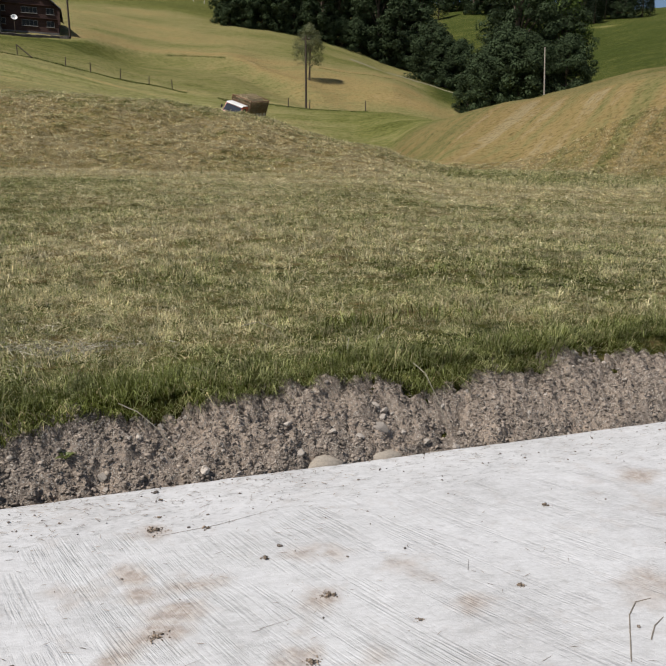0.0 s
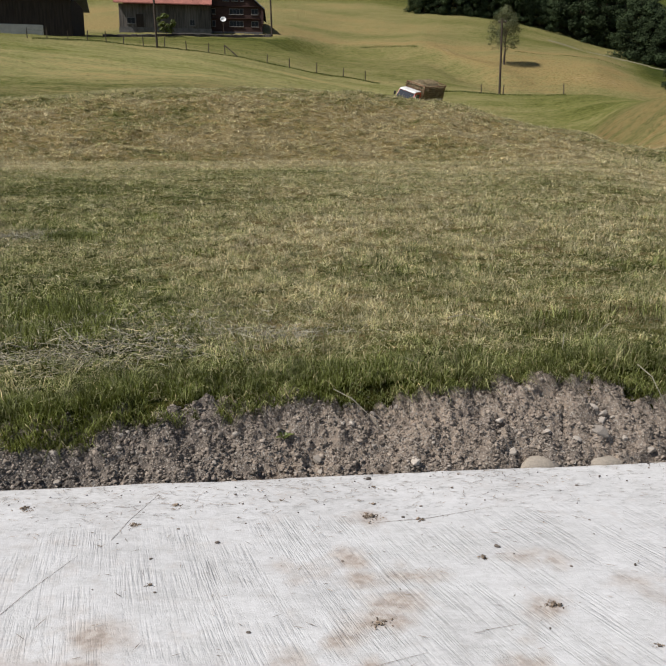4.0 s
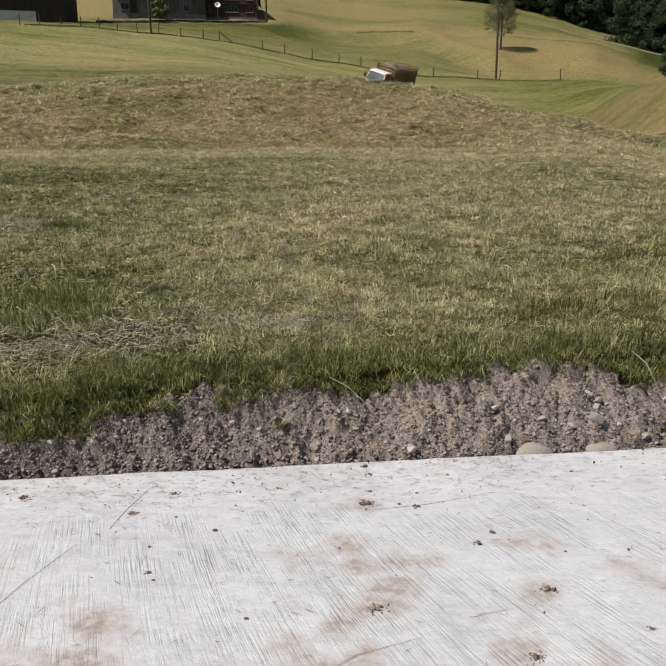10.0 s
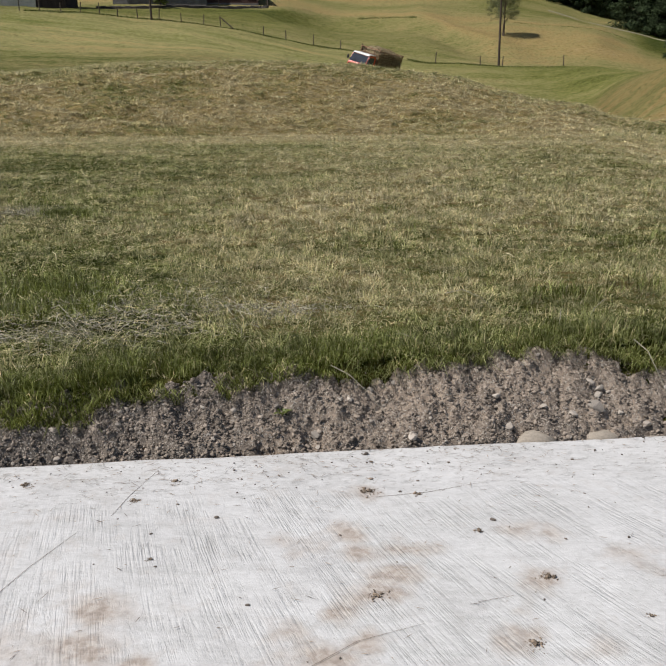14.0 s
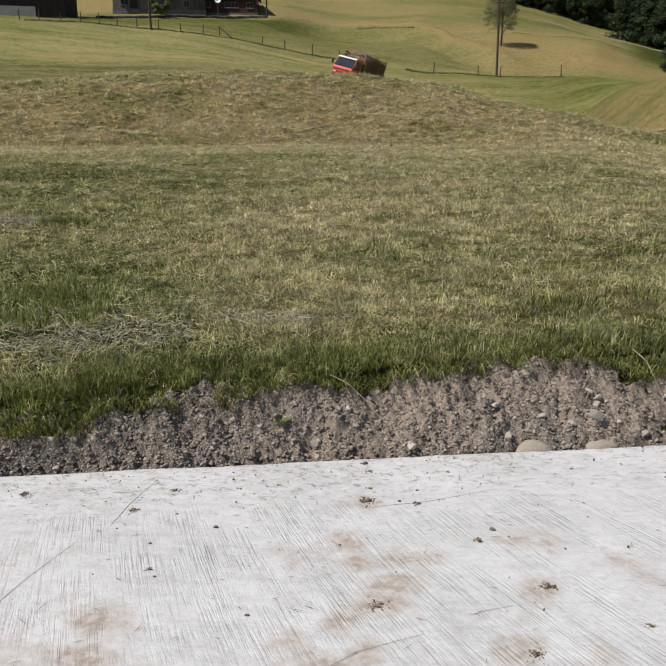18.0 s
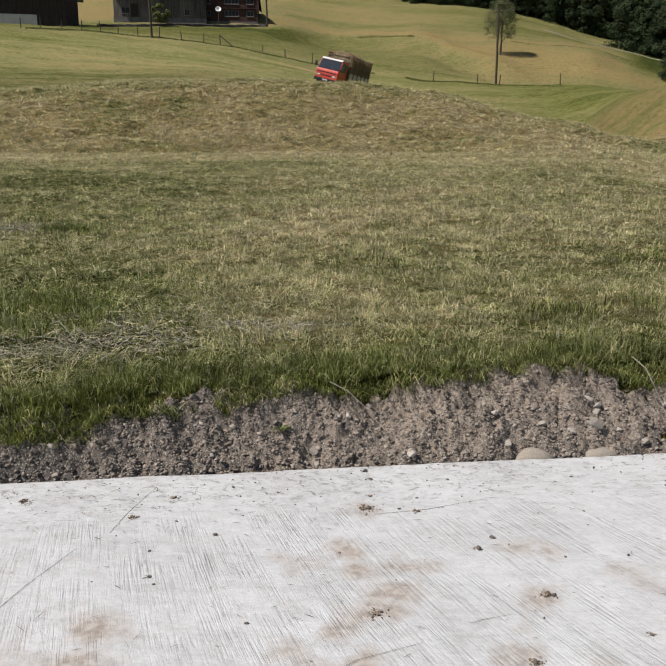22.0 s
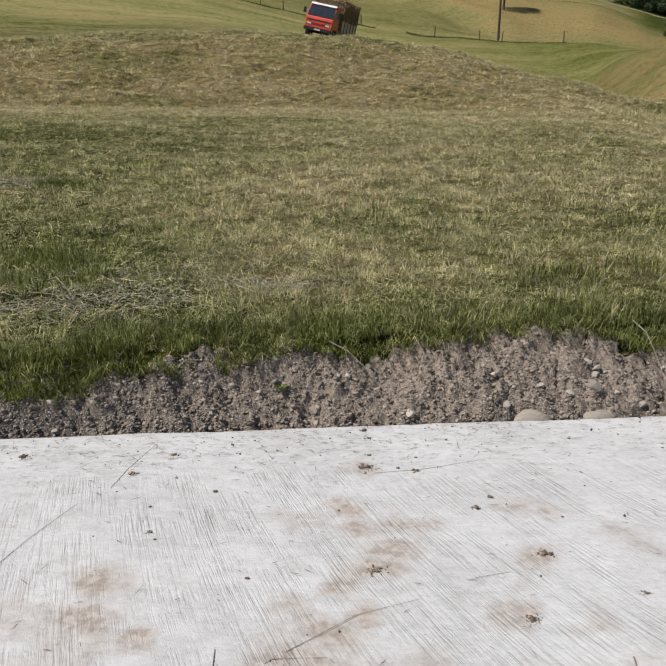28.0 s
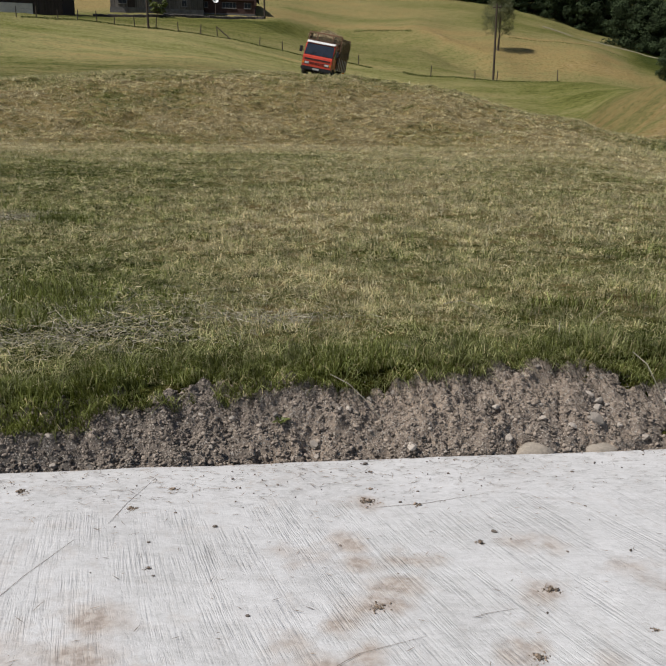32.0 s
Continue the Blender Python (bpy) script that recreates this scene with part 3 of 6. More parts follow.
def land(x, y):
    x, y = np.asarray(x, float), np.asarray(y, float)
    shape = np.broadcast(x, y).shape
    x, y = np.broadcast_to(x, shape).ravel(), np.broadcast_to(y, shape).ravel()
    r, az = np.hypot(x, y), np.degrees(np.arctan2(x, y))
    u, v = edge_uv(x, y)
    R = np.array([pchip(ANGLES, d, az) for d, _ in LINES])
    Z = np.array([pchip(ANGLES, h, az) for _, h in LINES])
    # smooth in the distance, knot by knot
    h = np.diff(R, axis=0)
    d = np.diff(Z, axis=0) / h
    m = np.zeros_like(Z)
    m[0], m[-1] = d[0], d[-1]
    ok = d[:-1] * d[1:] > 0
    w1, w2 = 2 * h[1:] + h[:-1], h[1:] + 2 * h[:-1]
    with np.errstate(divide="ignore", invalid="ignore"):
        m[1:-1] = np.where(ok, (w1 + w2) / (w1 / d[:-1] + w2 / d[1:]), 0)
    q = np.clip(r, R[0], R[-1])
    inner = 0.075 * np.maximum(R[0] - r, 0)
    i = np.clip((R <= q).sum(0) - 1, 0, len(R) - 2)
    c = np.arange(len(r))
    t, hh = (q - R[i, c]) / h[i, c], h[i, c]
    z = (Z[i, c] * (1 + 2 * t) * (1 - t) ** 2 + m[i, c] * hh * t * (1 - t) ** 2
         + Z[i + 1, c] * t * t * (3 - 2 * t) + m[i + 1, c] * hh * t * t * (t - 1))
    hb = bank_height(v)
    near = hb + 0.075 * np.maximum(u - 0.5, 0) + 0.10 * (cloudy(x, y, 1.3, 3) - 0.5) * smooth(0.6, 1.5, u)
    far = z - inner + 0.5 * (cloudy(x, y, 9, 5) - 0.5) * smooth(14, 40, r) + 1.2 * (cloudy(x, y, 40, 8) - 0.5) * smooth(60, 160, r)
    far += 0.12 * (cloudy(x, y * 1.6, 2.2, 11) - 0.5)
    far += 0.6 * (cloudy(x * 0.42, y, 4.2, 14) - 0.5) * smooth(55, 75, r) * smooth(26, 18, az) + 0.42 * (cloudy((0.79 * x + 0.62 * y) * 0.13, 0.79 * y - 0.62 * x, 1.5, 15) - 0.5) * smooth(36, 42, r) * smooth(18, 22, az) * smooth(R[3], R[3] - 6, r)
    far += 0.30 * np.exp(-((r - 33) / 2.0) ** 2) * smooth(16, 19, az) * smooth(27, 23, az)
    # matted hay on the near hillock's face, a rounded shoulder above the farm's slope
    far += (0.34 * (cloudy(x * 0.8, y, 1.0, 17) - 0.5) + 0.22 * (cloudy(x, y, 0.42, 18) - 0.5)) * smooth(R[0] - 1, R[0] + 2, r) * smooth(R[1] + 4, R[1] - 1, r) * smooth(21, 15, az)
    rb = shoulder(az)
    far += (0.75 * np.exp(-((r - rb - 1) / 3.0) ** 2) - 0.75 * np.exp(-((r - rb + 5.5) / 4.0) ** 2)) * smooth(-6, -3, az) * smooth(15, 11, az)
    far = graded(x, y, far)
    front = near + (far - near) * smooth(10, 22, r)
    back = np.where(u > -4.35, -0.22, -0.05 - 0.16 * np.minimum(-u - 4.35, 260))
    side = near + 0.05 * np.maximum(u, 0)
    front = side + (front - side) * smooth(0.02 * r, 0.40 * r, u)
    face = np.clip(u / np.maximum(hb / 0.8, 0.05), 0, 1)
    z = np.where(u > 0, np.where(u < hb / 0.8, -0.22 + (front + 0.17) * face, front), back)
    return z.reshape(shape)


def ground_z(x, y):
    return float(land(np.array([x]), np.array([y]))[0])


def dryness(x, y):
    """0: lush green, 1: straw."""
    r, az = np.hypot(x, y), np.degrees(np.arctan2(x, y))
    u, v = edge_uv(x, y)
    rd = lambda k: pchip(ANGLES, LINES[k][0], az)
    d = 0.45 + 0.6 * (cloudy(x * 0.7, y, 1.6, 21) - 0.5) + 0.45 * (cloudy(x * 0.5, y, 5.0, 24) - 0.5)
    d = d - 0.05 * smooth(14, 9, r) + 0.06 * smooth(11, 22, r)
    # left grass made greener and darker, shade in its hollows put into the colour
    d = d - 0.2 * smooth(-9, -17, az + 14 * (cloudy(x, y, 0.9, 77) - 0.5)) * smooth(9, 6, r + 2 * (cloudy(x, y, 0.8, 78) - 0.5)) * smooth(1.0, 1.6, u)
    d = d - 0.08 * smooth(2, 5, v) * smooth(10, 4, u) - 0.19 * smooth(-4, -14, az) * smooth(24, 12, r)
    d = d - 0.22 * smooth(-0.2, -1.7, v) * smooth(3.2, 1.2, u)
    d = d + (0.16 - d) * smooth(1.25, 0.75, u + 0.35 * (cloudy(x, y, 0.6, 2) - 0.5)) * 0.95
    # the steep faces of the two hillocks are scorched, their brows paler
    face = smooth(rd(0) - 5, rd(0) + 2, r) * smooth(rd(1) + 3, rd(1) - 2, r) * smooth(26, 17, az)
    up = (r - rd(0)) / (rd(1) - rd(0))
    d = d + (0.90 - 0.20 * smooth(0.2, 0.75, up) + 0.75 * (cloudy(x * 0.7, y, 1.3, 31) - 0.5) + 0.5 * (cloudy(x * 0.5, y, 6, 33) - 0.5) - d) * face
    brow = smooth(rd(1) - 4, rd(1) - 1, r) * smooth(rd(1) + 5, rd(1) + 1, r) * smooth(24, 15, az)
    d = d + (0.50 - d) * brow * 0.75
    right = smooth(17.8, 19, az) * smooth(rd(1) - 1, rd(1) + 2, r) * smooth(rd(3) + 3, rd(3), r)
    along, across = 0.79 * x + 0.62 * y, 0.79 * y - 0.62 * x
    d = d + (0.64 + 1.0 * (cloudy(along * 0.08, across, 1.3, 41) - 0.5) + 0.55 * (wave(along * 0.05, across, 0.6, 44) - 0.5) + 0.3 * (cloudy(x, y, 5, 45) - 0.5) - d) * right
    d = np.where(right > 0.5, np.maximum(d, 0.42), d)
    flat = smooth(21, 25, az) * smooth(27, 30, r) * smooth(rd(1) + 1, rd(1) - 1, r)
    d = d + (0.33 + 0.4 * (cloudy(x, y, 4, 47) - 0.5) - d) * flat * 0.8
    crest = np.exp(-((r - 33) / 1.6) ** 2) * smooth(13, 17, az) * smooth(25, 22, az)
    d = d + (0.60 - d) * crest
    rim = smooth(rd(3) - 3, rd(3) - 1, r) * smooth(rd(3) + 4, rd(3) + 1, r) * smooth(18, 19.5, az)
    d = d + (0.50 - d) * rim * 0.8
    mid = smooth(rd(1) + 2, rd(1) + 7, r) * smooth(27, 23, az) * (1 - right)
    streak = cloudy(x * 0.22, y + 0.15 * x, 3.4, 51)
    d = d + (0.46 - 0.08 * smooth(8, 14, az) + 0.50 * (streak - 0.5) + 0.25 * (cloudy(x * 0.15, y, 1.3, 53) - 0.5) - d) * mid * smooth(rd(4) + 6, rd(4) - 2, r)
    slope = smooth(rd(4) - 2, rd(4) + 8, r) * smooth(27, 23, az)
    green_yard = smooth(-3, -7, az) * smooth(rd(6) + 6, rd(6) - 2, r)
    # shoulder's shaded band and lit rim, put in as green and straw colour
    rb = shoulder(az)
    below = smooth(rb + 0.5, rb - 1.5, r) * smooth(13, 8, az)
    d = d + (0.58 - 0.12 * smooth(7, 14, az) + 0.7 * (cloudy(x * 0.25, y + 0.2 * x, 12, 61) - 0.5) + 0.35 * (cloudy(x * 0.15, y, 3.0, 63) - 0.5) - 0.22 * below - 0.08 * green_yard + 0.10 * np.exp(-((r - rb - 3) / 3.0) ** 2) - d) * slope
    top = smooth(rd(7) + 2, rd(7) + 22, r) * smooth(10, 6, az)
    d = d + (0.17 - d) * top
    lush = smooth(20, 23, az) * smooth(105, 125, r)
    d = d + (0.03 + 0.1 * (cloudy(x, y, 30, 71) - 0.5) - d) * lush
    # patches of their own: greener and scorched spots of the near meadow
    # the patch at 18 degrees, 80 m: valley floor's shade put in as green
    for a0, r0, wa, wr, k in ((-20.5, 15, 4, 4, -0.18), (-11, 7.6, 5, 1.2, 0.20), (14, 8.3, 6, 1.6, 0.14), (18, 5.4, 7, 0.6, -0.16), (3, 11, 6, 2.5, 0.10), (24, 13, 7, 3, -0.08), (30, 8, 7, 2.5, -0.06), (-20.5, 10.2, 1.2, 0.3, -0.3), (18, 80, 4.5, 16, -0.12), (-17, 29, 4, 2.5, -0.3), (33.9, 244, 0.7, 3.0, 0.75)):
        d = d + k * np.exp(-((az - a0) / wa) ** 2 - ((r - r0) / wr) ** 2)
    return np.clip(d, 0, 1)


# ---- ground: one sheet out to the horizon ----
def build_ground():
    az = np.radians(np.concatenate([np.arange(-180, -52, 8), np.arange(-52, -30, 0.8), np.arange(-30, 46, 0.27), np.arange(46, 60, 0.8), np.arange(60, 180.1, 8)]))
    r = np.concatenate([[0.05, 1.0, 2.0], np.geomspace(2.6, 24, 150), np.geomspace(24.15, 140, 300), np.geomspace(142, 2500, 100)])
    X, Y = r[:, None] * np.sin(az)[None], r[:, None] * np.cos(az)[None]
    P = np.stack([X, Y, land(X, Y)], -1)
    far, turn = np.hypot(X, Y), np.degrees(np.arctan2(X, Y))
    ob = new("ground", grid_mesh("ground", P, MEADOW, attrs=[("dry", dryness(X, Y)), ("rough", 1 - 0.55 * np.maximum(smooth(45, 70, far), smooth(18, 21, turn) * smooth(34, 40, far))), ("thatch_tone", (0.36 + 0.42 * smooth(24, 12, far)) * smooth(75, 40, far) * (1 + 0.5 * smooth(0.9, 0.6, edge_uv(X, Y)[0])) + 0.30 * smooth(40, 75, far) + 0.20 * smooth(4, 9, turn) * smooth(44, 55, far) * smooth(95, 85, far) + 0.35 * smooth(18, 20, turn) * smooth(34, 40, far) * smooth(72, 62, far) + 0.36 * smooth(82, 105, far) + 0.5 * np.exp(-((X + 1.6) / 0.8) ** 2 - ((Y - 4.9) / 0.4) ** 2) + 0.7 * np.exp(-((X + 4.3) / 0.6) ** 2 - ((Y - 9.75) / 0.35) ** 2) * (edge_uv(X, Y)[0] > 0.3))]))
    tagged(ob, "hilly hay meadow, mown, green to straw-brown", "meadow", kind="structure")


# ---- the concrete track ----
# dried mud: place, reach and strength, under the wheels and towards the bank
MUD_NEAR = [(-0.86, 2.16, 0.12, 0.8), (-1.11, 2.05, 0.09, 0.5), (-0.84, 1.96, 0.14, 0.8), (-1.02, 1.96, 0.11, 0.4), (-0.63, 1.89, 0.07, 0.8), (-0.95, 1.65, 0.22, 0.65), (-0.98, 1.59, 0.09, 1.2), (-0.87, 1.68, 0.1, 0.7), (-0.78, 1.56, 0.06, 0.7), (-0.82, 1.45, 0.16, 0.4), (-0.14, 1.78, 0.14, 1.1), (-0.22, 1.7, 0.1, 0.8), (-0.08, 1.65, 0.13, 0.8), (-0.18, 1.63, 0.08, 0.7), (-0.04, 1.56, 0.12, 0.9), (0.2, 1.66, 0.21, 0.8), (0.11, 1.56, 0.17, 0.7), (0.26, 1.71, 0.1, 0.7), (0.23, 1.47, 0.19, 0.5), (0.66, 1.65, 0.12, 0.9), (0.58, 1.58, 0.1, 0.8), (0.65, 1.54, 0.11, 0.6), (0.59, 1.45, 0.12, 0.5)]
MUD_FAR = [(0.05, 2.73, 0.08, 0.9), (0.12, 2.58, 0.11, 0.8), (-0.15, 2.62, 0.11, 0.4), (0.31, 2.62, 0.11, 0.6), (0.21, 2.39, 0.11, 0.7), (0.15, 2.28, 0.09, 0.9), (0.05, 2.21, 0.09, 0.7), (-0.13, 2.08, 0.1, 0.6), (-0.02, 1.94, 0.12, 0.7), (0.08, 2.05, 0.06, 0.8), (0.81, 2.39, 0.09, 1), (0.78, 2.75, 0.08, 0.6), (0.92, 2.74, 0.06, 0.6), (0.64, 2.02, 0.09, 0.8), (0.7, 2.05, 0.06, 0.8), (0.9, 2.02, 0.07, 0.5), (0.68, 2.19, 0.08, 0.4), (1.22, 2.54, 0.12, 0.4), (1, 1.84, 0.09, 0.4), (0.13, 3.07, 0.08, 0.9), (2.13, 2.15, 0.18, 0.6), (2.86, 3.18, 0.13, 0.7), (2.67, 2.83, 0.15, 0.4), (1.37, 2.22, 0.08, 0.7), (1.24, 2.49, 0.12, 0.35)]


def build_track():
    u, v = np.concatenate([[-4.3, -3.4, -3.0], np.linspace(-2.6, -0.012, 130), [0.0]]), np.concatenate([[-40, -20, -8, -4], np.linspace(-2.6, 4.6, 300), [7, 12, 25, 45]])
    U, V = np.meshgrid(u, v, indexing="ij")
    X, Y = from_uv(U, V)
    wob = 0.012 * (wave(V, V * 0, 0.5, 4) - 0.5) + 0.006 * (wave(V, V * 0, 0.09, 6) - 0.5)
    X, Y = X - 0.118 * wob * (U > -0.03), Y + 0.993 * wob * (U > -0.03)
    Z = 0.004 * (cloudy(X, Y, 0.35, 9) - 0.5) * 2 - 0.006 * smooth(-0.03, 0, U)
    dirt = 0.10 + 0.30 * (cloudy(X, Y, 0.6, 15) - 0.5) + 0.25 * smooth(-0.55, -1.2, X) * smooth(2.3, 1.7, Y)
    for x, y, r, k in MUD_NEAR + MUD_FAR:
        wx, wy = 0.16 * (cloudy(X, Y, 0.22, 13) - 0.5), 0.16 * (cloudy(X, Y, 0.22, 14) - 0.5)
        dirt = np.maximum(dirt, 1.42 * k * np.exp(-(((X - x + wx) / r) ** 2 + ((Y - y + wy) / (r * 0.8)) ** 2) * 0.85))
    broomed = smooth(-0.42, -0.56, U + 0.10 * (wave(V, V * 0, 0.13, 3) - 0.5)) * 0.9 + 0.1
    top = new("concrete_track", grid_mesh("concrete_track", np.stack([X, Y, Z], -1), CONCRETE, attrs=[("dirt", np.clip(dirt, 0, 1)), ("broomed", broomed)]))
    tagged(top, "pale broom-finished concrete farm track with dried mud", "road", kind="structure")
    # the slab's edge, 20 cm deep, under the worn arris
    k = len(v)
    low = np.stack([X[-1], Y[-1], np.full(k, -0.21)], -1)
    side = new("slab_edge", grid_mesh("slab_edge", np.stack([np.stack([X[-1], Y[-1], Z[-1]], -1), low]), CONCRETE, attrs=[("dirt", np.full((2, k), 0.7)), ("broomed", np.zeros((2, k)))]))
    side.parent = top


# ---- the cut bank of stony soil ----
def bank_surface(u, v):
    """Height of the bank's rough face."""
    hb = bank_height(v)
    top = hb / 0.8
    t = np.clip((u + 0.03) / (top + 0.03), 0, 1)
    z = -0.06 + (hb + 0.06) * t ** 0.92
    def lumps(cell, seed):
        a = seed * 0.7
        return wave(v * math.cos(a) - u * 1.2 * math.sin(a), v * math.sin(a) + u * 1.2 * math.cos(a), cell, seed)
    rough = 0.10 * (lumps(0.31, 81) - 0.5) + 0.075 * (lumps(0.13, 82) - 0.5) + 0.062 * (lumps(0.062, 83) - 0.5) + 0.042 * (lumps(0.034, 85) - 0.5) + 0.024 * (lumps(0.02, 86) - 0.5)
    crack = np.exp(-(np.abs(lumps(0.17, 90) - 0.5) / 0.018) ** 2) * smooth(0.35, 0.7, lumps(0.4, 91))
    hollow = smooth(0.55, 0.72, lumps(0.22, 92)) * smooth(0.16, 0.05, u) * smooth(1.0, 0.2, v) + 1.1 * np.exp(-((v + 0.12) / 0.09) ** 2 - ((u - 0.14) / 0.06) ** 2) + 0.9 * np.exp(-((v - 2.02) / 0.08) ** 2 - ((u - 0.18) / 0.06) ** 2)
    rough = rough - 0.022 * crack - 0.075 * hollow
    return z + rough * smooth(-0.03, 0.05, u) * smooth(top + 0.25, top, u) + 0.03 * (wave(v, u, 0.28, 88) - 0.5) * smooth(0.05, top, u) - 0.02


def soil_tan(u, v):
    """0: dark grey, 1: tan; greyer towards the left and at the slab."""
    return np.clip(0.12 + 0.62 * smooth(-1.3, 0.5, v + 0.5 * (cloudy(u, v, 0.5, 111) - 0.5)) + 0.9 * (cloudy(u * 1.4, v, 0.35, 112) - 0.5) - 0.25 * smooth(0.12, 0.02, u), 0, 1)


def build_bank():
    u, v = np.linspace(-0.03, 0.86, 110), np.concatenate([np.arange(-3.4, -2.4, 0.03), np.arange(-2.4, 4.4, 0.0085), np.arange(4.4, 7.2, 0.03)])
    U, V = np.meshgrid(u, v, indexing="ij")
    Z = bank_surface(U, V)
    top = bank_height(V) / 0.8
    X, Y = from_uv(U, V)
    Zg = land(X, Y)
    Z = Z + (Zg - 0.03 - Z) * smooth(top + 0.02, top + 0.22, U)
    ob = new("earth_bank", grid_mesh("earth_bank", np.stack([X, Y, Z], -1), SOIL, attrs=[("tan", soil_tan(U, V))]))
    tagged(ob, "raw cut bank of stony grey-brown soil beside the concrete", "bank", kind="structure")
    return ob


def stone_mesh(name, seed, material, flat=0.7):
    rng = random.Random(seed)
    bm = bmesh.new()
    bmesh.ops.create_icosphere(bm, subdivisions=2, radius=1)
    off = Vector((rng.uniform(0, 50), rng.uniform(0, 50), rng.uniform(0, 50)))
    for vt in bm.verts:
        n1 = noise.noise(vt.co * 0.9 + off)
        vt.co = vt.co * (1 + 0.38 * n1 + 0.12 * noise.noise(vt.co * 2.6 + off))
        vt.co.z *= flat
        vt.co.y *= 0.8
    me = bpy.data.meshes.new(name)
    bm.to_mesh(me)
    bm.free()
    me.materials.append(material)
    me.polygons.foreach_set("use_smooth", [True] * len(me.polygons))
    return me


def chip_mesh(name, seed, material):
    """An angular broken stone."""
    rng = random.Random(seed)
    bm = bmesh.new()
    for k in range(16):
        d = Vector((rng.gauss(0, 1), rng.gauss(0, 1), rng.gauss(0, 1))).normalized()
        bm.verts.new((d.x * rng.uniform(0.85, 1.2), d.y * 0.85, d.z * 0.68))
    bmesh.ops.convex_hull(bm, input=bm.verts[:])
    bmesh.ops.delete(bm, geom=[v for v in bm.verts if not v.link_faces], context="VERTS")
    bmesh.ops.bevel(bm, geom=bm.edges[:], offset=0.07, segments=1, affect="EDGES")
    me = bpy.data.meshes.new(name)
    bm.to_mesh(me)
    bm.free()
    me.materials.append(material)
    return me


def build_stones(bank):
    rng = random.Random(5)
    kinds = [chip_mesh("stone", 40 + k, STONE) for k in range(9)]
    for x, y, z, r in ((1.52, 3.90, 0.16, 0.045), (1.21, 3.88, 0.10, 0.024), (1.37, 3.85, 0.10, 0.026), (0.99, 3.77, 0.07, 0.028), (-0.56, 3.73, 0.08, 0.021), (-1.43, 3.60, 0.08, 0.03),
                       (-1.59, 3.53, 0.05, 0.026), (0.21, 3.77, 0.12, 0.017), (1.57, 4.01, 0.22, 0.03), (0.93, 3.89, 0.17, 0.025), (-0.09, 3.66, 0.08, 0.018), (1.82, 3.89, 0.08, 0.03), (-1.46, 3.47, 0.04, 0.02), (-0.22, 3.62, 0.05, 0.018)):
        u, v = edge_uv(x, y)
        ob = new("stone", rng.choice(kinds))
        ob.matrix_basis = Matrix.Translation((x, y, float(bank_surface(np.array(u), np.array(v))) + r * 0.25)) @ Euler((rng.uniform(-0.4, 0.6), rng.uniform(-0.4, 0.4), rng.uniform(0, 6))).to_matrix().to_4x4() @ Matrix.Diagonal((r * 1.25, r * 1.25, r * 1.2, 1))
        ob.parent = bank
    for k in range(270):
        v = rng.uniform(-3, 6.5)
        top = float(bank_height(v)) / 0.8
        u = rng.uniform(0.03, 1) ** 1.25 * top
        r = min(0.036, 0.0095 * math.exp(abs(rng.gauss(0, 0.6))))
        x, y = from_uv(u, v)
        ob = new("stone", rng.choice(kinds))
        ob.matrix_basis = Matrix.Translation((x, y, float(bank_surface(np.array(u), np.array(v))) + r * 0.1)) @ Euler((rng.uniform(-0.6, 0.9), rng.uniform(-0.5, 0.5), rng.uniform(0, 6))).to_matrix().to_4x4() @ Matrix.Diagonal((r, r, r, 1))
        ob.parent = bank
    # boulders half buried against the slab
    for x, y, z, sx, sy, sz, seed in ((1.135, 3.745, -0.055, 0.135, 0.080, 0.102, 75), (1.54, 3.80, -0.045, 0.15, 0.085, 0.066, 72)):
        ob = tagged(new("boulder", stone_mesh("boulder", seed, BOULDER, 1.0)), "sandy pale boulder half buried beside the concrete slab", "boulder", "boulders at the slab")
        ob.matrix_basis = Matrix.Translation((x, y, z)) @ Euler((0.1, 0.05, 0.2)).to_matrix().to_4x4() @ Matrix.Diagonal((sx, sy, sz, 1))


def lumps_mesh(name, rs, centres, r, material):
    """Many small uneven crumbs in one mesh."""
    ico = bmesh.new()
    bmesh.ops.create_icosphere(ico, subdivisions=1, radius=1)
    base = np.array([v.co[:] for v in ico.verts])
    faces = np.array([[v.index for v in f.verts] for f in ico.faces])
    ico.free()
    k = len(r)
    a = rs.uniform(0, 6.28, k)
    P = base[None] * (1 + 1.35 * (rs.rand(k, len(base), 1) - 0.5)) * np.stack([r * rs.uniform(0.8, 1.5, k), r, r * rs.uniform(0.5, 1, k)], -1)[:, None]
    ca, sa = np.cos(a)[:, None], np.sin(a)[:, None]
    P = np.stack([P[..., 0] * ca - P[..., 1] * sa, P[..., 0] * sa + P[..., 1] * ca, P[..., 2]], -1) + np.asarray(centres)[:, None]
    idx = (faces[None] + (np.arange(k) * len(base))[:, None, None]).reshape(-1, 3)
    me = bpy.data.meshes.new(name)
    me.vertices.add(k * len(base))
    me.vertices.foreach_set("co", P.astype(np.float32).ravel())
    me.loops.add(idx.size)
    me.loops.foreach_set("vertex_index", idx.astype(np.int32).ravel())
    me.polygons.add(len(idx))
    me.polygons.foreach_set("loop_start", np.arange(0, idx.size, 3, dtype=np.int32))
    me.update(calc_edges=True)
    me.materials.append(material)
    return me


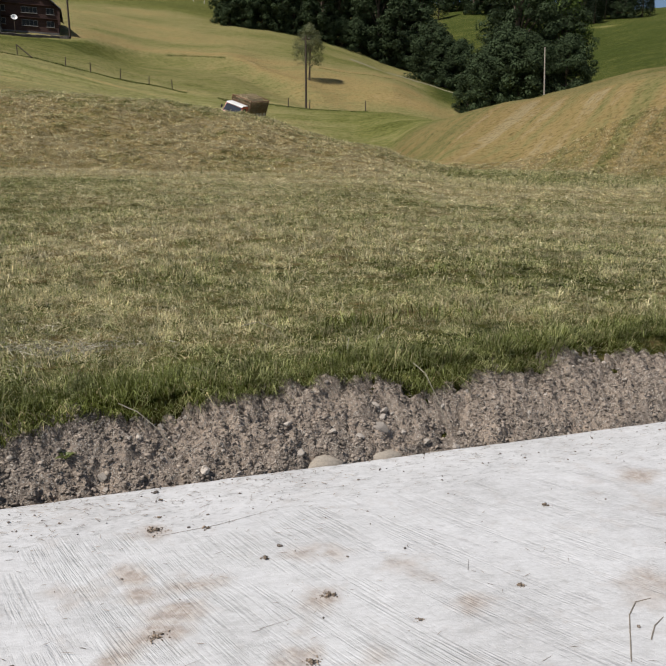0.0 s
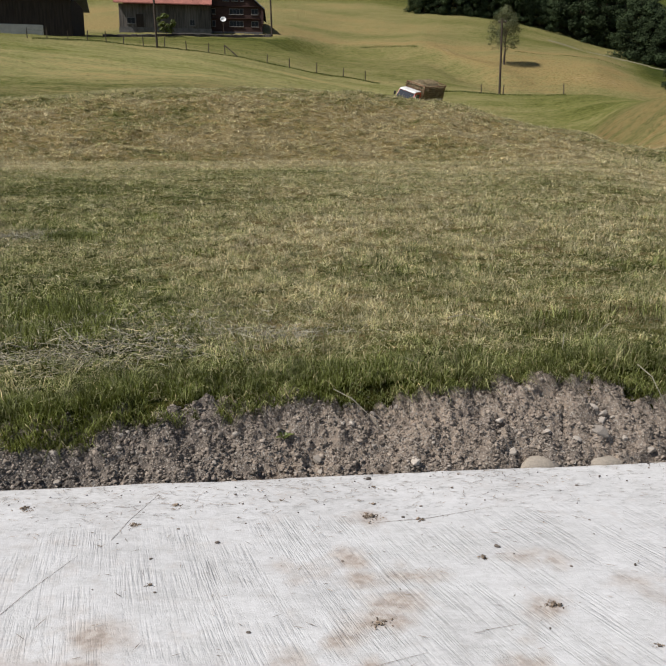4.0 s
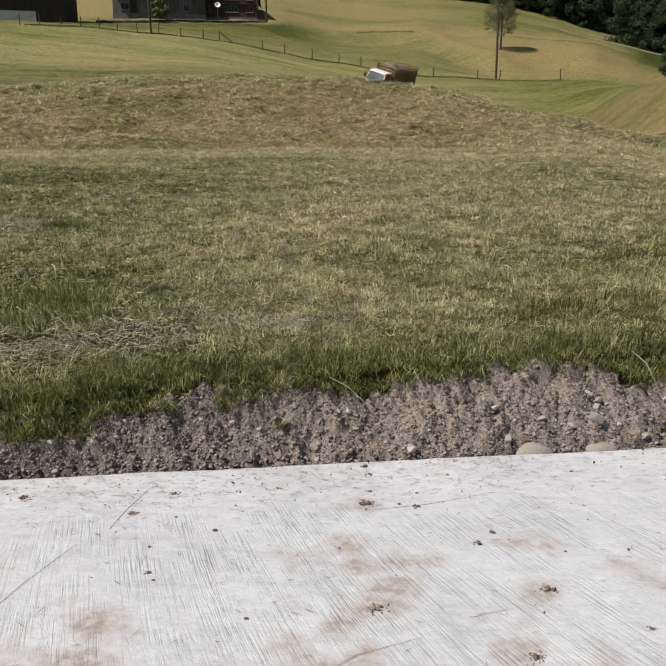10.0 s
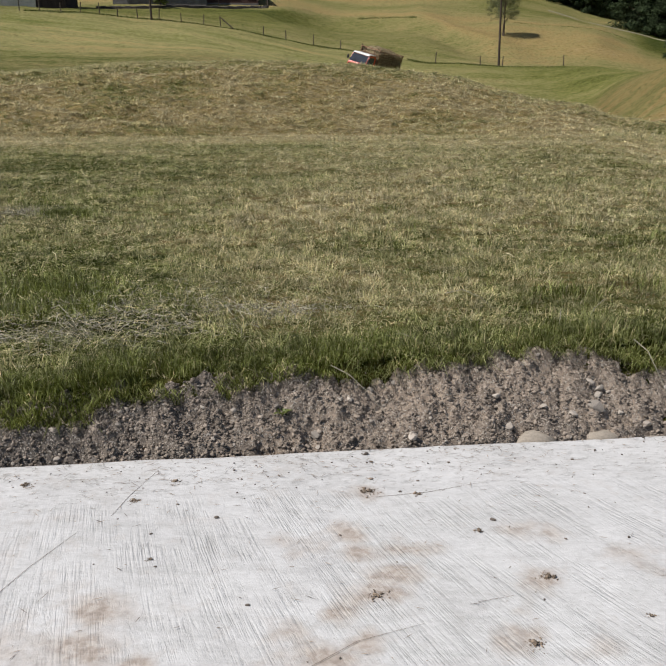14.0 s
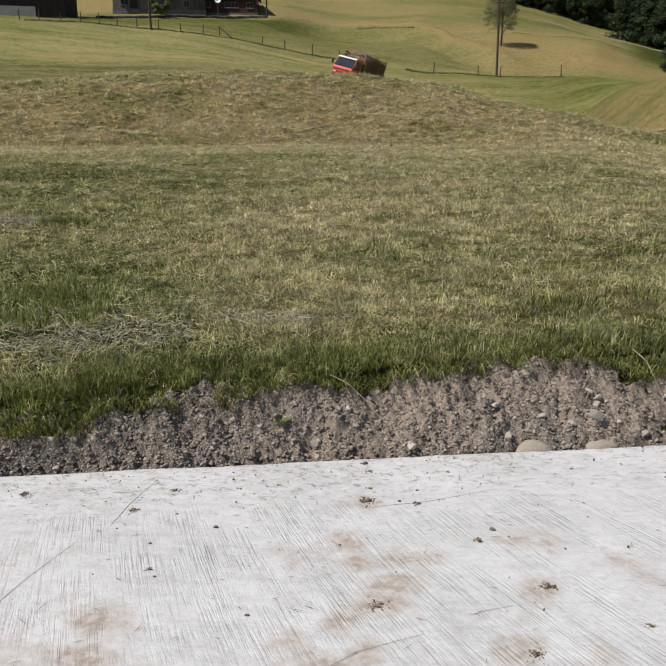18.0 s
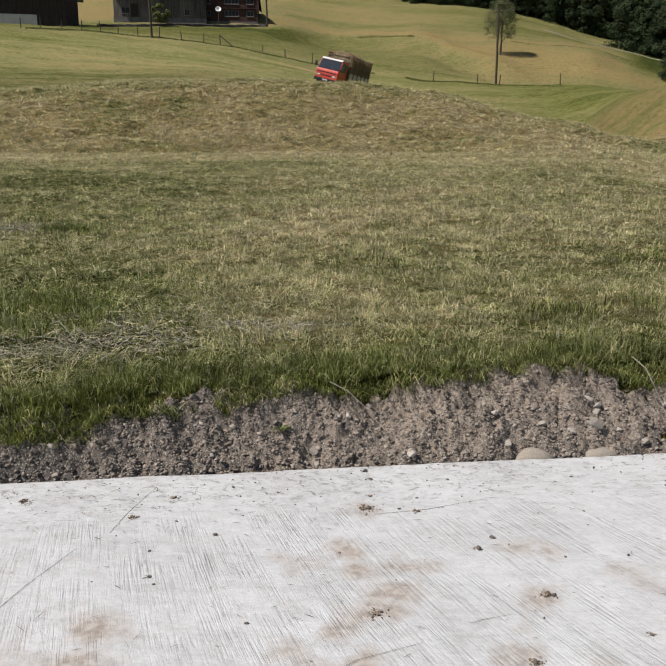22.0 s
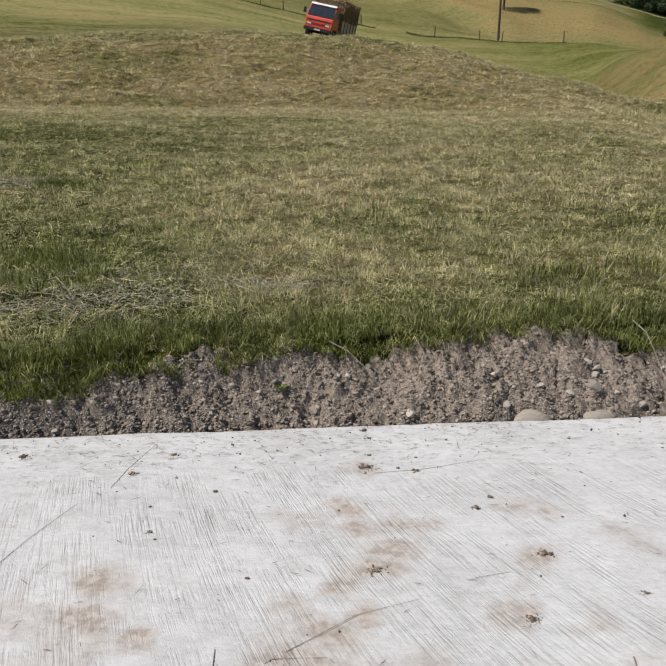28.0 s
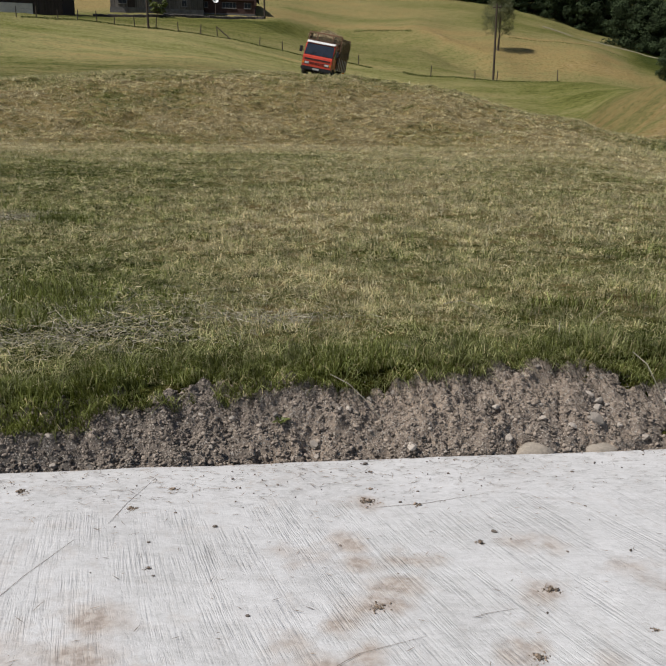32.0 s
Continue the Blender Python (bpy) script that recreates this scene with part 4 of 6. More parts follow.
def build_gravel():
    rs = np.random.RandomState(3)
    k = 30000
    v = rs.uniform(-3.0, 5.2, k)
    u = np.clip(rs.rand(k) ** 1.3, 0.01, 1) * bank_height(v) / 0.8 * 1.02
    r = np.clip(0.0030 * np.exp(np.abs(rs.normal(0, 0.62, k))), 0, 0.013)
    x, y = from_uv(u, v)
    me = lumps_mesh("gravel", rs, np.stack([x, y, bank_surface(u, v) + r * 0.35], -1), r, GRAVEL)
    tagged(new("gravel", me), "loose grey-brown gravel and clods on the cut bank", "gravel", kind="stuff")


# ---- grass ----
def blade_faces(rs, x, y, z, tall, wide, lean, droop=0.35, way=None):
    """Bent blades of grass, two quads each in one strip of six points."""
    k = len(x)
    a = rs.uniform(0, 6.283, k) if way is None else way
    t = a + 1.571 + rs.normal(0, 0.55, k)
    bx, by = lean * tall * np.cos(a), lean * tall * np.sin(a)
    wx, wy = np.cos(t) * wide / 2, np.sin(t) * wide / 2
    base = np.stack([x, y, z], -1)
    mid = base + np.stack([bx * 0.35, by * 0.35, tall * 0.62], -1)
    tip = base + np.stack([bx, by, tall * (1 - droop * np.minimum(lean, 1.2))], -1)
    w = np.stack([wx, wy, np.zeros(k)], -1)
    return np.stack([base - w, base + w, mid + w * 0.75, tip, mid - w * 0.75], 1)


def scatter(rs, n, r0, r1, az0=-31, az1=46, power=1.0):
    r = np.sqrt(rs.uniform(r0 ** 2, r1 ** 2, n)) if power == 1.0 else r0 + (r1 - r0) * rs.rand(n) ** power
    a = np.radians(rs.uniform(az0, az1, n))
    return r * np.sin(a), r * np.cos(a)


def build_grass():
    rs = np.random.RandomState(11)
    # stubble and regrowth of the mown meadow, thinning and coarsening with the distance
    sets = []
    for n, r0, r1, tall, wide in ((150000, 3.4, 7, 0.055, 0.0038), (230000, 7, 13, 0.062, 0.0062), (430000, 13, 26, 0.075, 0.0125), (560000, 21, 41, 0.09, 0.027), (110000, 23, 40, 0.15, 0.034)):
        per = 9 if r0 < 20 else 8                  # tufts of a few blades
        cx, cy = scatter(rs, n // per, r0, r1)
        m = len(cx)
        ca, ch, cd = rs.uniform(0, 6.283, m), rs.uniform(0.4, 1.7, m) ** 1.4, rs.normal(0, 0.22, m)
        pick = np.repeat(np.arange(m), per)
        a, d = rs.uniform(0, 6.283, m * per), tall * rs.uniform(0.05, 0.75, m * per)
        x, y = cx[pick] + d * np.cos(a), cy[pick] + d * np.sin(a)
        u, v = edge_uv(x, y)
        keep = u > bank_height(v) / 0.8 + 0.05
        bare = np.exp(-((x + 1.6) / 0.8) ** 2 - ((y - 4.85) / 0.32) ** 2) + np.exp(-((x + 4.45) / 0.55) ** 2 - ((y - 9.75) / 0.32) ** 2)
        keep &= rs.rand(len(x)) > 0.8 * bare
        if r0 < 20:                                # worn gaps between the tufts
            keep &= cloudy(x * 0.8, y * 1.2, 0.17, 94) > 0.22 + 0.14 * rs.rand(len(x))
        if r0 > 20:                                # hay in matted clumps, fading in where the finer stubble ends
            keep &= (cloudy(x * 0.8, y * 1.1, 0.6, 93) > (0.26 if tall < 0.1 else 0.50)) & (rs.rand(len(x)) < smooth(21, 28, np.hypot(x, y)) + 0.03)
        x, y, a, ch, cd = x[keep], y[keep], a[keep], ch[pick][keep], cd[pick][keep]
        k = len(x)
        clump = cloudy(x, y, 0.35, 91)
        h = tall * (0.35 + 1.1 * clump) * ch * rs.uniform(0.55, 1.35, k)
        h = np.minimum(h, 0.16 if tall < 0.1 else 0.26)
        flat = rs.rand(k) < (0.5 if r0 < 7 else 0.62)                    # cut stalks lying on the stubble
        h = np.where(flat, h * 0.42, h)
        bow = np.where(flat, rs.uniform(2.2, 5.0, k), rs.uniform(0.3, 1.5, k))
        sets.append((blade_faces(rs, x, y, land(x, y) - 0.008 + np.where(flat, tall * 0.35 * rs.rand(k), 0), h, wide * rs.uniform(0.6, 1.4, k), bow, way=a + rs.normal(0, 0.7, k)), np.clip(dryness(x, y) + 0.25 * (cloudy(x, y, 0.25, 95) - 0.5) + np.where(flat, 0.12 if r0 < 20 else 0.0, 0.0) + cd + np.where(rs.rand(k) < 0.10, 0.35, 0.0) * (r0 < 20), 0, 1 if r0 < 12 else 0.9 if r0 < 20 else 0.84)))
    for group, build, label in ((sets[:2], lambda c, d: blades_mesh("meadow_grass", c, BLADES, [("dry", d)]), "short mown grass and stubble, green and straw mixed"),
                                (sets[2:], lambda c, d: spikes_mesh("meadow_grass", c, BLADES, d), "matted mown grass and scorched hay stubble on the hillock")):
        co, dry = np.concatenate([s[0] for s in group]), np.concatenate([s[1] for s in group])
        tagged(new("meadow_grass", build(co, dry)), label, "grass", kind="stuff")
    # thick tufts that the mower left, round a bare patch
    px, py = [], []
    for tx, ty, tr, tn in ((-3.57, 9.55, 0.17, 1500), (-3.1, 11.6, 0.2, 240), (-4.3, 10.4, 0.25, 320), (-1.55, 8.2, 0.14, 160), (0.7, 9.4, 0.15, 140), (-2.5, 6.0, 0.3, 900), (-2.1, 5.75, 0.2, 500), (-2.3, 5.2, 0.25, 700), (-1.9, 5.35, 0.16, 300), (3.0, 7.2, 0.2, 200), (1.75, 5.3, 0.16, 220), (2.6, 5.4, 0.2, 240)):
        px.append(tx + rs.normal(0, tr, tn))
        py.append(ty + rs.normal(0, tr * 0.6, tn))
    px, py = np.concatenate(px), np.concatenate(py)
    f = blade_faces(rs, px, py, land(px, py) - 0.01, rs.uniform(0.05, 0.17, len(px)), rs.uniform(0.004, 0.009, len(px)), rs.uniform(0.2, 1.2, len(px)))
    tuft_dry = np.clip(rs.normal(0.10, 0.14, len(px)), 0, 1)
    tuft_dry *= 0.3
    tagged(new("grass_tufts", blades_mesh("grass_tufts", f, BLADES, [("dry", tuft_dry)])), "tall dark green grass tufts left by the mower", "grass", kind="stuff")
    # lush fringe on the brow of the bank, uncut, hanging over it
    n = 52000
    v = rs.uniform(-3.4, 7, n)
    top = bank_height(v) / 0.8 + 0.10 * (wave(v, v * 0, 0.28, 88) - 0.5) + 0.07 * (wave(v, v * 0, 0.09, 89) - 0.5) - 0.07 * smooth(-0.5, -1.5, v)
    width = 0.15 + 0.27 * wave(v, v * 0, 0.8, 97) + 0.12 * smooth(1, 3, v)
    u = top - 0.05 + width * rs.rand(n) ** 1.15
    x, y = from_uv(u, v)
    dens = cloudy(x, y, 0.22, 98)
    keep = dens > 0.36
    u, v, x, y, dens, top = u[keep], v[keep], x[keep], y[keep], dens[keep], top[keep]
    k = len(x)
    h = (0.015 + 0.165 * dens) * rs.uniform(0.4, 1.5, k)
    z = np.maximum(land(x, y), bank_surface(u, v)) - 0.01
    z = np.where(u < top, bank_surface(u, v) - 0.005, z)
    f = blade_faces(rs, x, y, z, h, rs.uniform(0.003, 0.0065, k), rs.uniform(0.15, 1.2, k), 0.3)
    tip = f[:, 3].copy()
    over = smooth(0.12, -0.05, u - top)[:, None]
    fall = over * np.stack([0.118 * h, -0.993 * h, -0.7 * h], -1) * rs.rand(k, 1)
    f[:, 3] = tip + fall
    f[:, 2] += fall * 0.3
    f[:, 4] += fall * 0.3
    # fringe greener towards the left, the dark shade there mixed into its colour
    d = np.clip(0.13 + 0.45 * (cloudy(x, y, 0.4, 99) - 0.5) - 0.16 * smooth(-0.3, -1.6, v) + 0.5 * (rs.rand(k) > 0.92), 0, 1)
    tagged(new("fringe_grass", blades_mesh("fringe_grass", f, BLADES, [("dry", d)])), "lush uncut green grass fringe hanging over the bank", "grass", kind="stuff")
    # dark roots and dead blades under the fringe, also standing in for thin shadows
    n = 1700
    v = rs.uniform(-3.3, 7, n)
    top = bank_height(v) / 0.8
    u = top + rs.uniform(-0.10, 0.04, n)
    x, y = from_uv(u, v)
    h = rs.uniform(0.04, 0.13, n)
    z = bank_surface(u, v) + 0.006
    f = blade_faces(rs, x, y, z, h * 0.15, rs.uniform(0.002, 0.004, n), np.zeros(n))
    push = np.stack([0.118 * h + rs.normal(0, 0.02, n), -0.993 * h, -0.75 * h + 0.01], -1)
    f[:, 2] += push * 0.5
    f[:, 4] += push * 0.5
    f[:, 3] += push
    tagged(new("hanging_roots", blades_mesh("hanging_roots", f, ROOT_SHADE)), "dark roots and dead blades hanging from the turf, also standing in for thin shadows", "roots", kind="stuff")
    # raked hay left lying on the turf
    n = 3000
    cx, cy, sx, sy = np.array([(-1.55, 5.15, 0.60, 0.36), (-1.75, 4.62, 0.60, 0.16), (-0.45, 5.0, 0.35, 0.08), (-4.35, 9.75, 0.45, 0.25)]).T
    w = rs.choice(4, n, p=[0.38, 0.24, 0.10, 0.28])
    x, y = cx[w] + rs.normal(0, 1, n) * sx[w], cy[w] + rs.normal(0, 1, n) * sy[w]
    u, v = edge_uv(x, y)
    keep = u > bank_height(v) / 0.8 + 0.2
    x, y = x[keep], y[keep]
    k = len(x)
    z = land(x, y) + rs.uniform(0.005, 0.055, k)
    a, L = rs.uniform(0, 6.28, k), rs.uniform(0.03, 0.10, k) * rs.uniform(1, 2, k) ** 1.4
    way = np.stack([np.cos(a) * L, np.sin(a) * L, rs.normal(0, 0.33, k) * L], -1)
    side = np.stack([-np.sin(a), np.cos(a), np.full(k, 0.5)], -1) * rs.uniform(0.0012, 0.0024, k)[:, None]
    p = np.stack([x, y, z], -1)
    bend = np.stack([rs.normal(0, 0.02, k), rs.normal(0, 0.02, k), np.zeros(k)], -1)
    f = np.stack([p - way / 2 - side, p - way / 2 + side, p + bend + side, p + way / 2, p + bend - side], 1)
    tagged(new("loose_hay", blades_mesh("loose_hay", f, STRAW)), "grey-yellow loose hay lying on the turf", "hay", kind="stuff")


def build_wisps():
    """Pale bent stalks of hay that the rake missed, strewn in drifts over the stubble."""
    rs = np.random.RandomState(57)
    n = 34000
    x, y = scatter(rs, n, 4.6, 21, power=1.3)
    u, v = edge_uv(x, y)
    drift = cloudy(x * 0.6, y, 1.1, 121)
    keep = (u > bank_height(v) / 0.8 + 0.35) & (drift > 0.42 + 0.16 * rs.rand(n))
    x, y = x[keep], y[keep]
    k = len(x)
    r = np.hypot(x, y)
    a, L = rs.uniform(0, 6.283, k), rs.uniform(0.05, 0.14, k) * (0.8 + 0.02 * r)
    wide = 0.0008 + 0.00016 * r
    way = np.stack([np.cos(a) * L, np.sin(a) * L, rs.normal(0, 0.4, k) * L], -1)
    side = np.stack([-np.sin(a), np.cos(a), np.full(k, 0.6)], -1) * (wide * rs.uniform(0.6, 1.2, k))[:, None]
    p = np.stack([x, y, land(x, y) + rs.uniform(0.015, 0.05, k)], -1)
    bend = np.stack([rs.normal(0, 0.25, k) * L, rs.normal(0, 0.25, k) * L, rs.uniform(0, 0.25, k) * L], -1)
    f = np.stack([p - way / 2 - side, p - way / 2 + side, p + bend + side, p + way / 2, p + bend - side], 1)
    tagged(new("hay_wisps", blades_mesh("hay_wisps", f, BLADES, [("dry", np.clip(rs.normal(0.62, 0.2, k), 0.2, 1))])), "pale wisps of hay strewn over the stubble", "hay", kind="stuff")


def polar(az, r, lift=0.0):
    x, y = r * math.sin(radians(az)), r * math.cos(radians(az))
    return Vector((x, y, ground_z(x, y) + lift))


# ---- trees ----
def leaf_cloud(rs, centres, radii, per, size, flat=0.75, droop=0.0):
    """Leaf faces over the shells of many clumps."""
    out = []
    for c, r in zip(centres, radii):
        d = rs.normal(0, 1, (per, 3))
        d /= np.linalg.norm(d, axis=1)[:, None]
        p = c + d * (r * (0.55 + 0.5 * rs.rand(per) ** 0.5))[:, None] * np.array([1, 1, flat])
        nrm = d + rs.normal(0, 0.33, (per, 3))
        nrm[:, 2] += 0.35
        nrm /= np.linalg.norm(nrm, axis=1)[:, None]
        a = np.cross(nrm, rs.normal(0, 1, (per, 3)))
        a /= np.linalg.norm(a, axis=1)[:, None]
        b = np.cross(nrm, a)
        s = (size * rs.uniform(0.6, 1.4, per))[:, None]
        p[:, 2] -= droop * rs.rand(per)
        out.append(np.stack([p - a * s, p + b * s * 0.55, p + a * s, p - b * s * 0.55], 1))
    return np.concatenate(out)


def broad_tree(seed, height, spread, low, clumps, per, size, leaf, label, name="broadleaf_tree", category="tree", open_crown=0.0):
    """Tapered trunk with limbs and a crown of many leaf clumps with gaps; the crown starts at 'low' of the height."""
    rs, rng = np.random.RandomState(seed), random.Random(seed)
    thing = tagged(new(name), label, category)
    bm = rod([(0, 0, -0.6), (0.05, 0, height * 0.2), (rng.uniform(-0.3, 0.3), rng.uniform(-0.3, 0.3), height * 0.5), (0, 0, height * 0.85)], [height * 0.024, height * 0.017, height * 0.011, height * 0.003], 8)
    cs, rr = [], []
    for k in range(clumps):
        t = rng.uniform(0, 1) ** 0.85
        z = height * (low + (1 - low) * t)
        girth = spread * (math.sin(math.pi * min(1, 0.22 + 0.80 * t)) ** 0.65)
        a = rng.uniform(0, 6.283)
        d = girth * (0.35 + 0.65 * rng.random() ** 0.5)
        d *= 1 + 0.25 * math.sin(3 * a + seed)
        cs.append((d * math.cos(a), d * math.sin(a), z))
        rr.append(spread * rng.uniform(0.16, 0.30) * (1 - open_crown * 0.33))
    for c in cs[:: max(1, clumps // 14)]:
        s = max(0.15 * height, c[2] * 0.62)
        rod([(0, 0, s), (c[0] * 0.5, c[1] * 0.5, s + (c[2] - s) * 0.65), c], [height * 0.007, height * 0.004, height * 0.0015], 5, bm)
    part("trunk", bm, BARK, thing)
    crown = new("crown", quads_mesh("crown", leaf_cloud(rs, np.array(cs), rr, per, size), 4, leaf))
    crown.parent = thing
    return thing


def spruce(seed, height, spread, label):
    rs, rng = np.random.RandomState(seed), random.Random(seed)
    thing = tagged(new("spruce_tree"), label, "tree")
    part("trunk", rod([(0, 0, -0.6), (0, 0, height * 0.5), (0, 0, height)], [height * 0.018, height * 0.01, 0.02], 7), BARK, thing)
    out = []
    k = 2600
    t = rs.rand(k) ** 0.8
    z = height * (0.05 + 0.95 * t)
    tier = 1 + 0.22 * np.sin(z * 4.2 + rs.uniform(0, 0.8, k))
    d = spread * (1 - t) ** 0.85 * tier * (0.45 + 0.6 * rs.rand(k) ** 0.6) + 0.1
    a = rs.uniform(0, 6.283, k)
    p = np.stack([d * np.cos(a), d * np.sin(a), z - d * 0.22], -1)
    o = np.stack([np.cos(a), np.sin(a), np.full(k, -0.35)], -1)
    s = np.stack([-np.sin(a), np.cos(a), rs.normal(0, 0.25, k)], -1)
    L, W = (0.75 * rs.uniform(0.6, 1.3, k))[:, None], (0.22 * rs.uniform(0.6, 1.3, k))[:, None]
    crown = new("crown", quads_mesh("crown", np.stack([p - o * L, p + s * W, p + o * L, p - s * W], 1), 4, NEEDLE))
    crown.parent = thing
    return thing


def plant(proto, az, r, scale=1.0, turn=0.0, sink=0.3, used=set()):
    """Stands a copy of a tree at a compass angle and distance; the first one is the pattern itself."""
    p = polar(az, r)
    m = pose(p.x, p.y, p.z - sink, 0, 0, turn) @ Matrix.Diagonal((scale, scale, scale, 1))
    if proto.name in used:
        ob = copy_thing(proto, pose(p.x, p.y, p.z - sink, 0, 0, turn))
        ob.scale = (scale, scale, scale)
        return ob
    used.add(proto.name)
    proto.matrix_basis = m
    return proto


def build_trees():
    rng = random.Random(12)
    dark = "tall dense dark green broadleaf tree at the wood's edge"
    wood = [broad_tree(100 + k, 21, 5.2, 0.04, 130, 110, 0.24, LEAF, dark) for k in range(3)]
    firs = [spruce(130 + k, 25, 4.4, "dark spruce in the hillside wood") for k in range(2)]
    for t in wood + firs:
        t["group"] = "trees of the hillside wood"
    # first row along the pasture, then the wood behind it
    for k in range(11):
        az = 6.2 + k * 1.45 + rng.uniform(-0.3, 0.3)
        plant(wood[k % 3], az, 165 + rng.uniform(0, 5) - 0.2 * k, rng.uniform(0.8, 1.1) * (0.72 if k == 0 else 1), rng.uniform(0, 360), 0.5)
    for k in range(18):
        az, r = 7.5 + k * 0.76 + rng.uniform(-0.4, 0.4), rng.uniform(178, 212)
        plant(rng.choice(wood + firs), az, r, rng.uniform(0.85, 1.15), rng.uniform(0, 360), 0.5)
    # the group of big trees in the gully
    lime = broad_tree(151, 24, 6.4, 0.05, 170, 150, 0.21, LEAF_LIGHT, "big broadleaf tree in the gully, fresh green crown with sunlight in its leaf colour")
    ash = broad_tree(152, 25, 6.0, 0.03, 170, 150, 0.21, LEAF, "big dark broadleaf tree in the gully")
    round_bush = broad_tree(153, 12, 5.2, 0.02, 130, 150, 0.19, LEAF, "round dark broadleaf tree in the gully")
    for t in (lime, ash, round_bush):
        t["group"] = "trees in the gully"
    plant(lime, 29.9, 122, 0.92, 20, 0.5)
    plant(ash, 27.9, 116, 0.88, 40, 0.5)
    plant(firs[0], 27.0, 124, 1.05, 80, 0.5)
    plant(ash, 31.3, 118, 0.66, 200, 0.5)
    plant(round_bush, 26.0, 108, 0.80, 0, 0.5)
    plant(round_bush, 28.3, 108, 0.9, 130, 0.5)
    plant(round_bush, 31.6, 110, 0.75, 250, 0.5)
    plant(round_bush, 29.0, 109, 0.85, 310, 0.5)
    plant(round_bush, 27.1, 110, 1.0, 20, 0.5)
    for k in range(13):                          # undergrowth along the wood's foot
        plant(round_bush, 6.4 + 1.2 * k, 166 - 0.2 * k, 0.45 + 0.1 * (k % 3), 47 * k, 0.6)
    # far woods on the skyline and behind the farm
    for k in range(34):
        az, r = 31.2 + rng.uniform(0, 6.2), rng.uniform(262, 330)
        plant(rng.choice(firs + wood[:1]), az, r, rng.uniform(0.55, 0.85) * (1 - 0.35 * max(0, az - 35.5)), rng.uniform(0, 360), 0.5)
    for k in range(20):
        az, r = 21.5 + rng.uniform(0, 9), rng.uniform(255, 320)
        plant(rng.choice(firs + wood), az, r, rng.uniform(0.7, 1.1), rng.uniform(0, 360), 0.5)
    for k in range(20):
        az, r = rng.uniform(-27, -13.5), rng.uniform(185, 220)
        plant(rng.choice(firs + wood), az, r, rng.uniform(0.6, 0.9), rng.uniform(0, 360), 0.5)
    for k in range(16):
        az, r = rng.uniform(-12, 5.5), rng.uniform(300, 340)
        plant(rng.choice(firs), az, r, rng.uniform(0.7, 1.0), rng.uniform(0, 360), 0.5)
    # single old fruit tree on the slope, thin grey crown
    apple = broad_tree(171, 7.8, 2.15, 0.30, 300, 34, 0.075, APPLE_LEAF, "old fruit tree with thin grey-green crown on the slope", "fruit_tree", open_crown=-0.3)
    plant(apple, 12.44, 110, 1.0, 30, 0.2)
    # yellow-green bush before the barn
    bush = broad_tree(172, 3.2, 1.35, 0.15, 36, 60, 0.13, surface("yellow_green_leaf", (0.12, 0.145, 0.03), 0.55, 2, 0.3, 0, island=0.3, through_light=0.3), "yellow-green shrub in front of the barn", "shrub", "shrub")
    plant(bush, -12.75, 114.5, 1.0, 0, 0.1)
    for az, r, s in ((21.6, 152, 0.95), (22.8, 150, 0.8), (23.9, 148, 0.8)):
        plant(round_bush, az, r, s, az * 70, 0.4)
    # scrub in the hollow below the wood
    for az, r, s in ((24.6, 112, 0.40),):
        plant(round_bush, az, r, s, az * 50, 0.2)


# ---- poles and fence ----
def utility_pole(az, r, height, material, label, lean=0.0, arm=True):
    p = polar(az, r)
    thing = tagged(new("utility_pole"), label, "pole", "utility poles")
    thing.matrix_basis = pose(p.x, p.y, p.z, 0, lean, 0)
    part("shaft", rod([(0, 0, -0.5), (0, 0, height * 0.5), (0, 0, height)], [0.14, 0.125, 0.10] if arm else [0.10, 0.09, 0.07], 8), material, thing)
    if not arm:
        part("cap", rod([(0, 0, height), (0, 0, height + 0.06)], [0.085, 0.06], 8), material, thing)
        return thing
    part("crossarm", box(-0.45, -0.05, height - 0.45, 0.45, 0.05, height - 0.33, 0.01), material, thing)
    for x in (-0.38, 0.38):
        part("insulator", rod([(x, 0, height - 0.33), (x, 0, height - 0.26), (x, 0, height - 0.20)], [0.03, 0.05, 0.03], 8), GREY_WOOD, thing, "small grey insulator")
    return thing


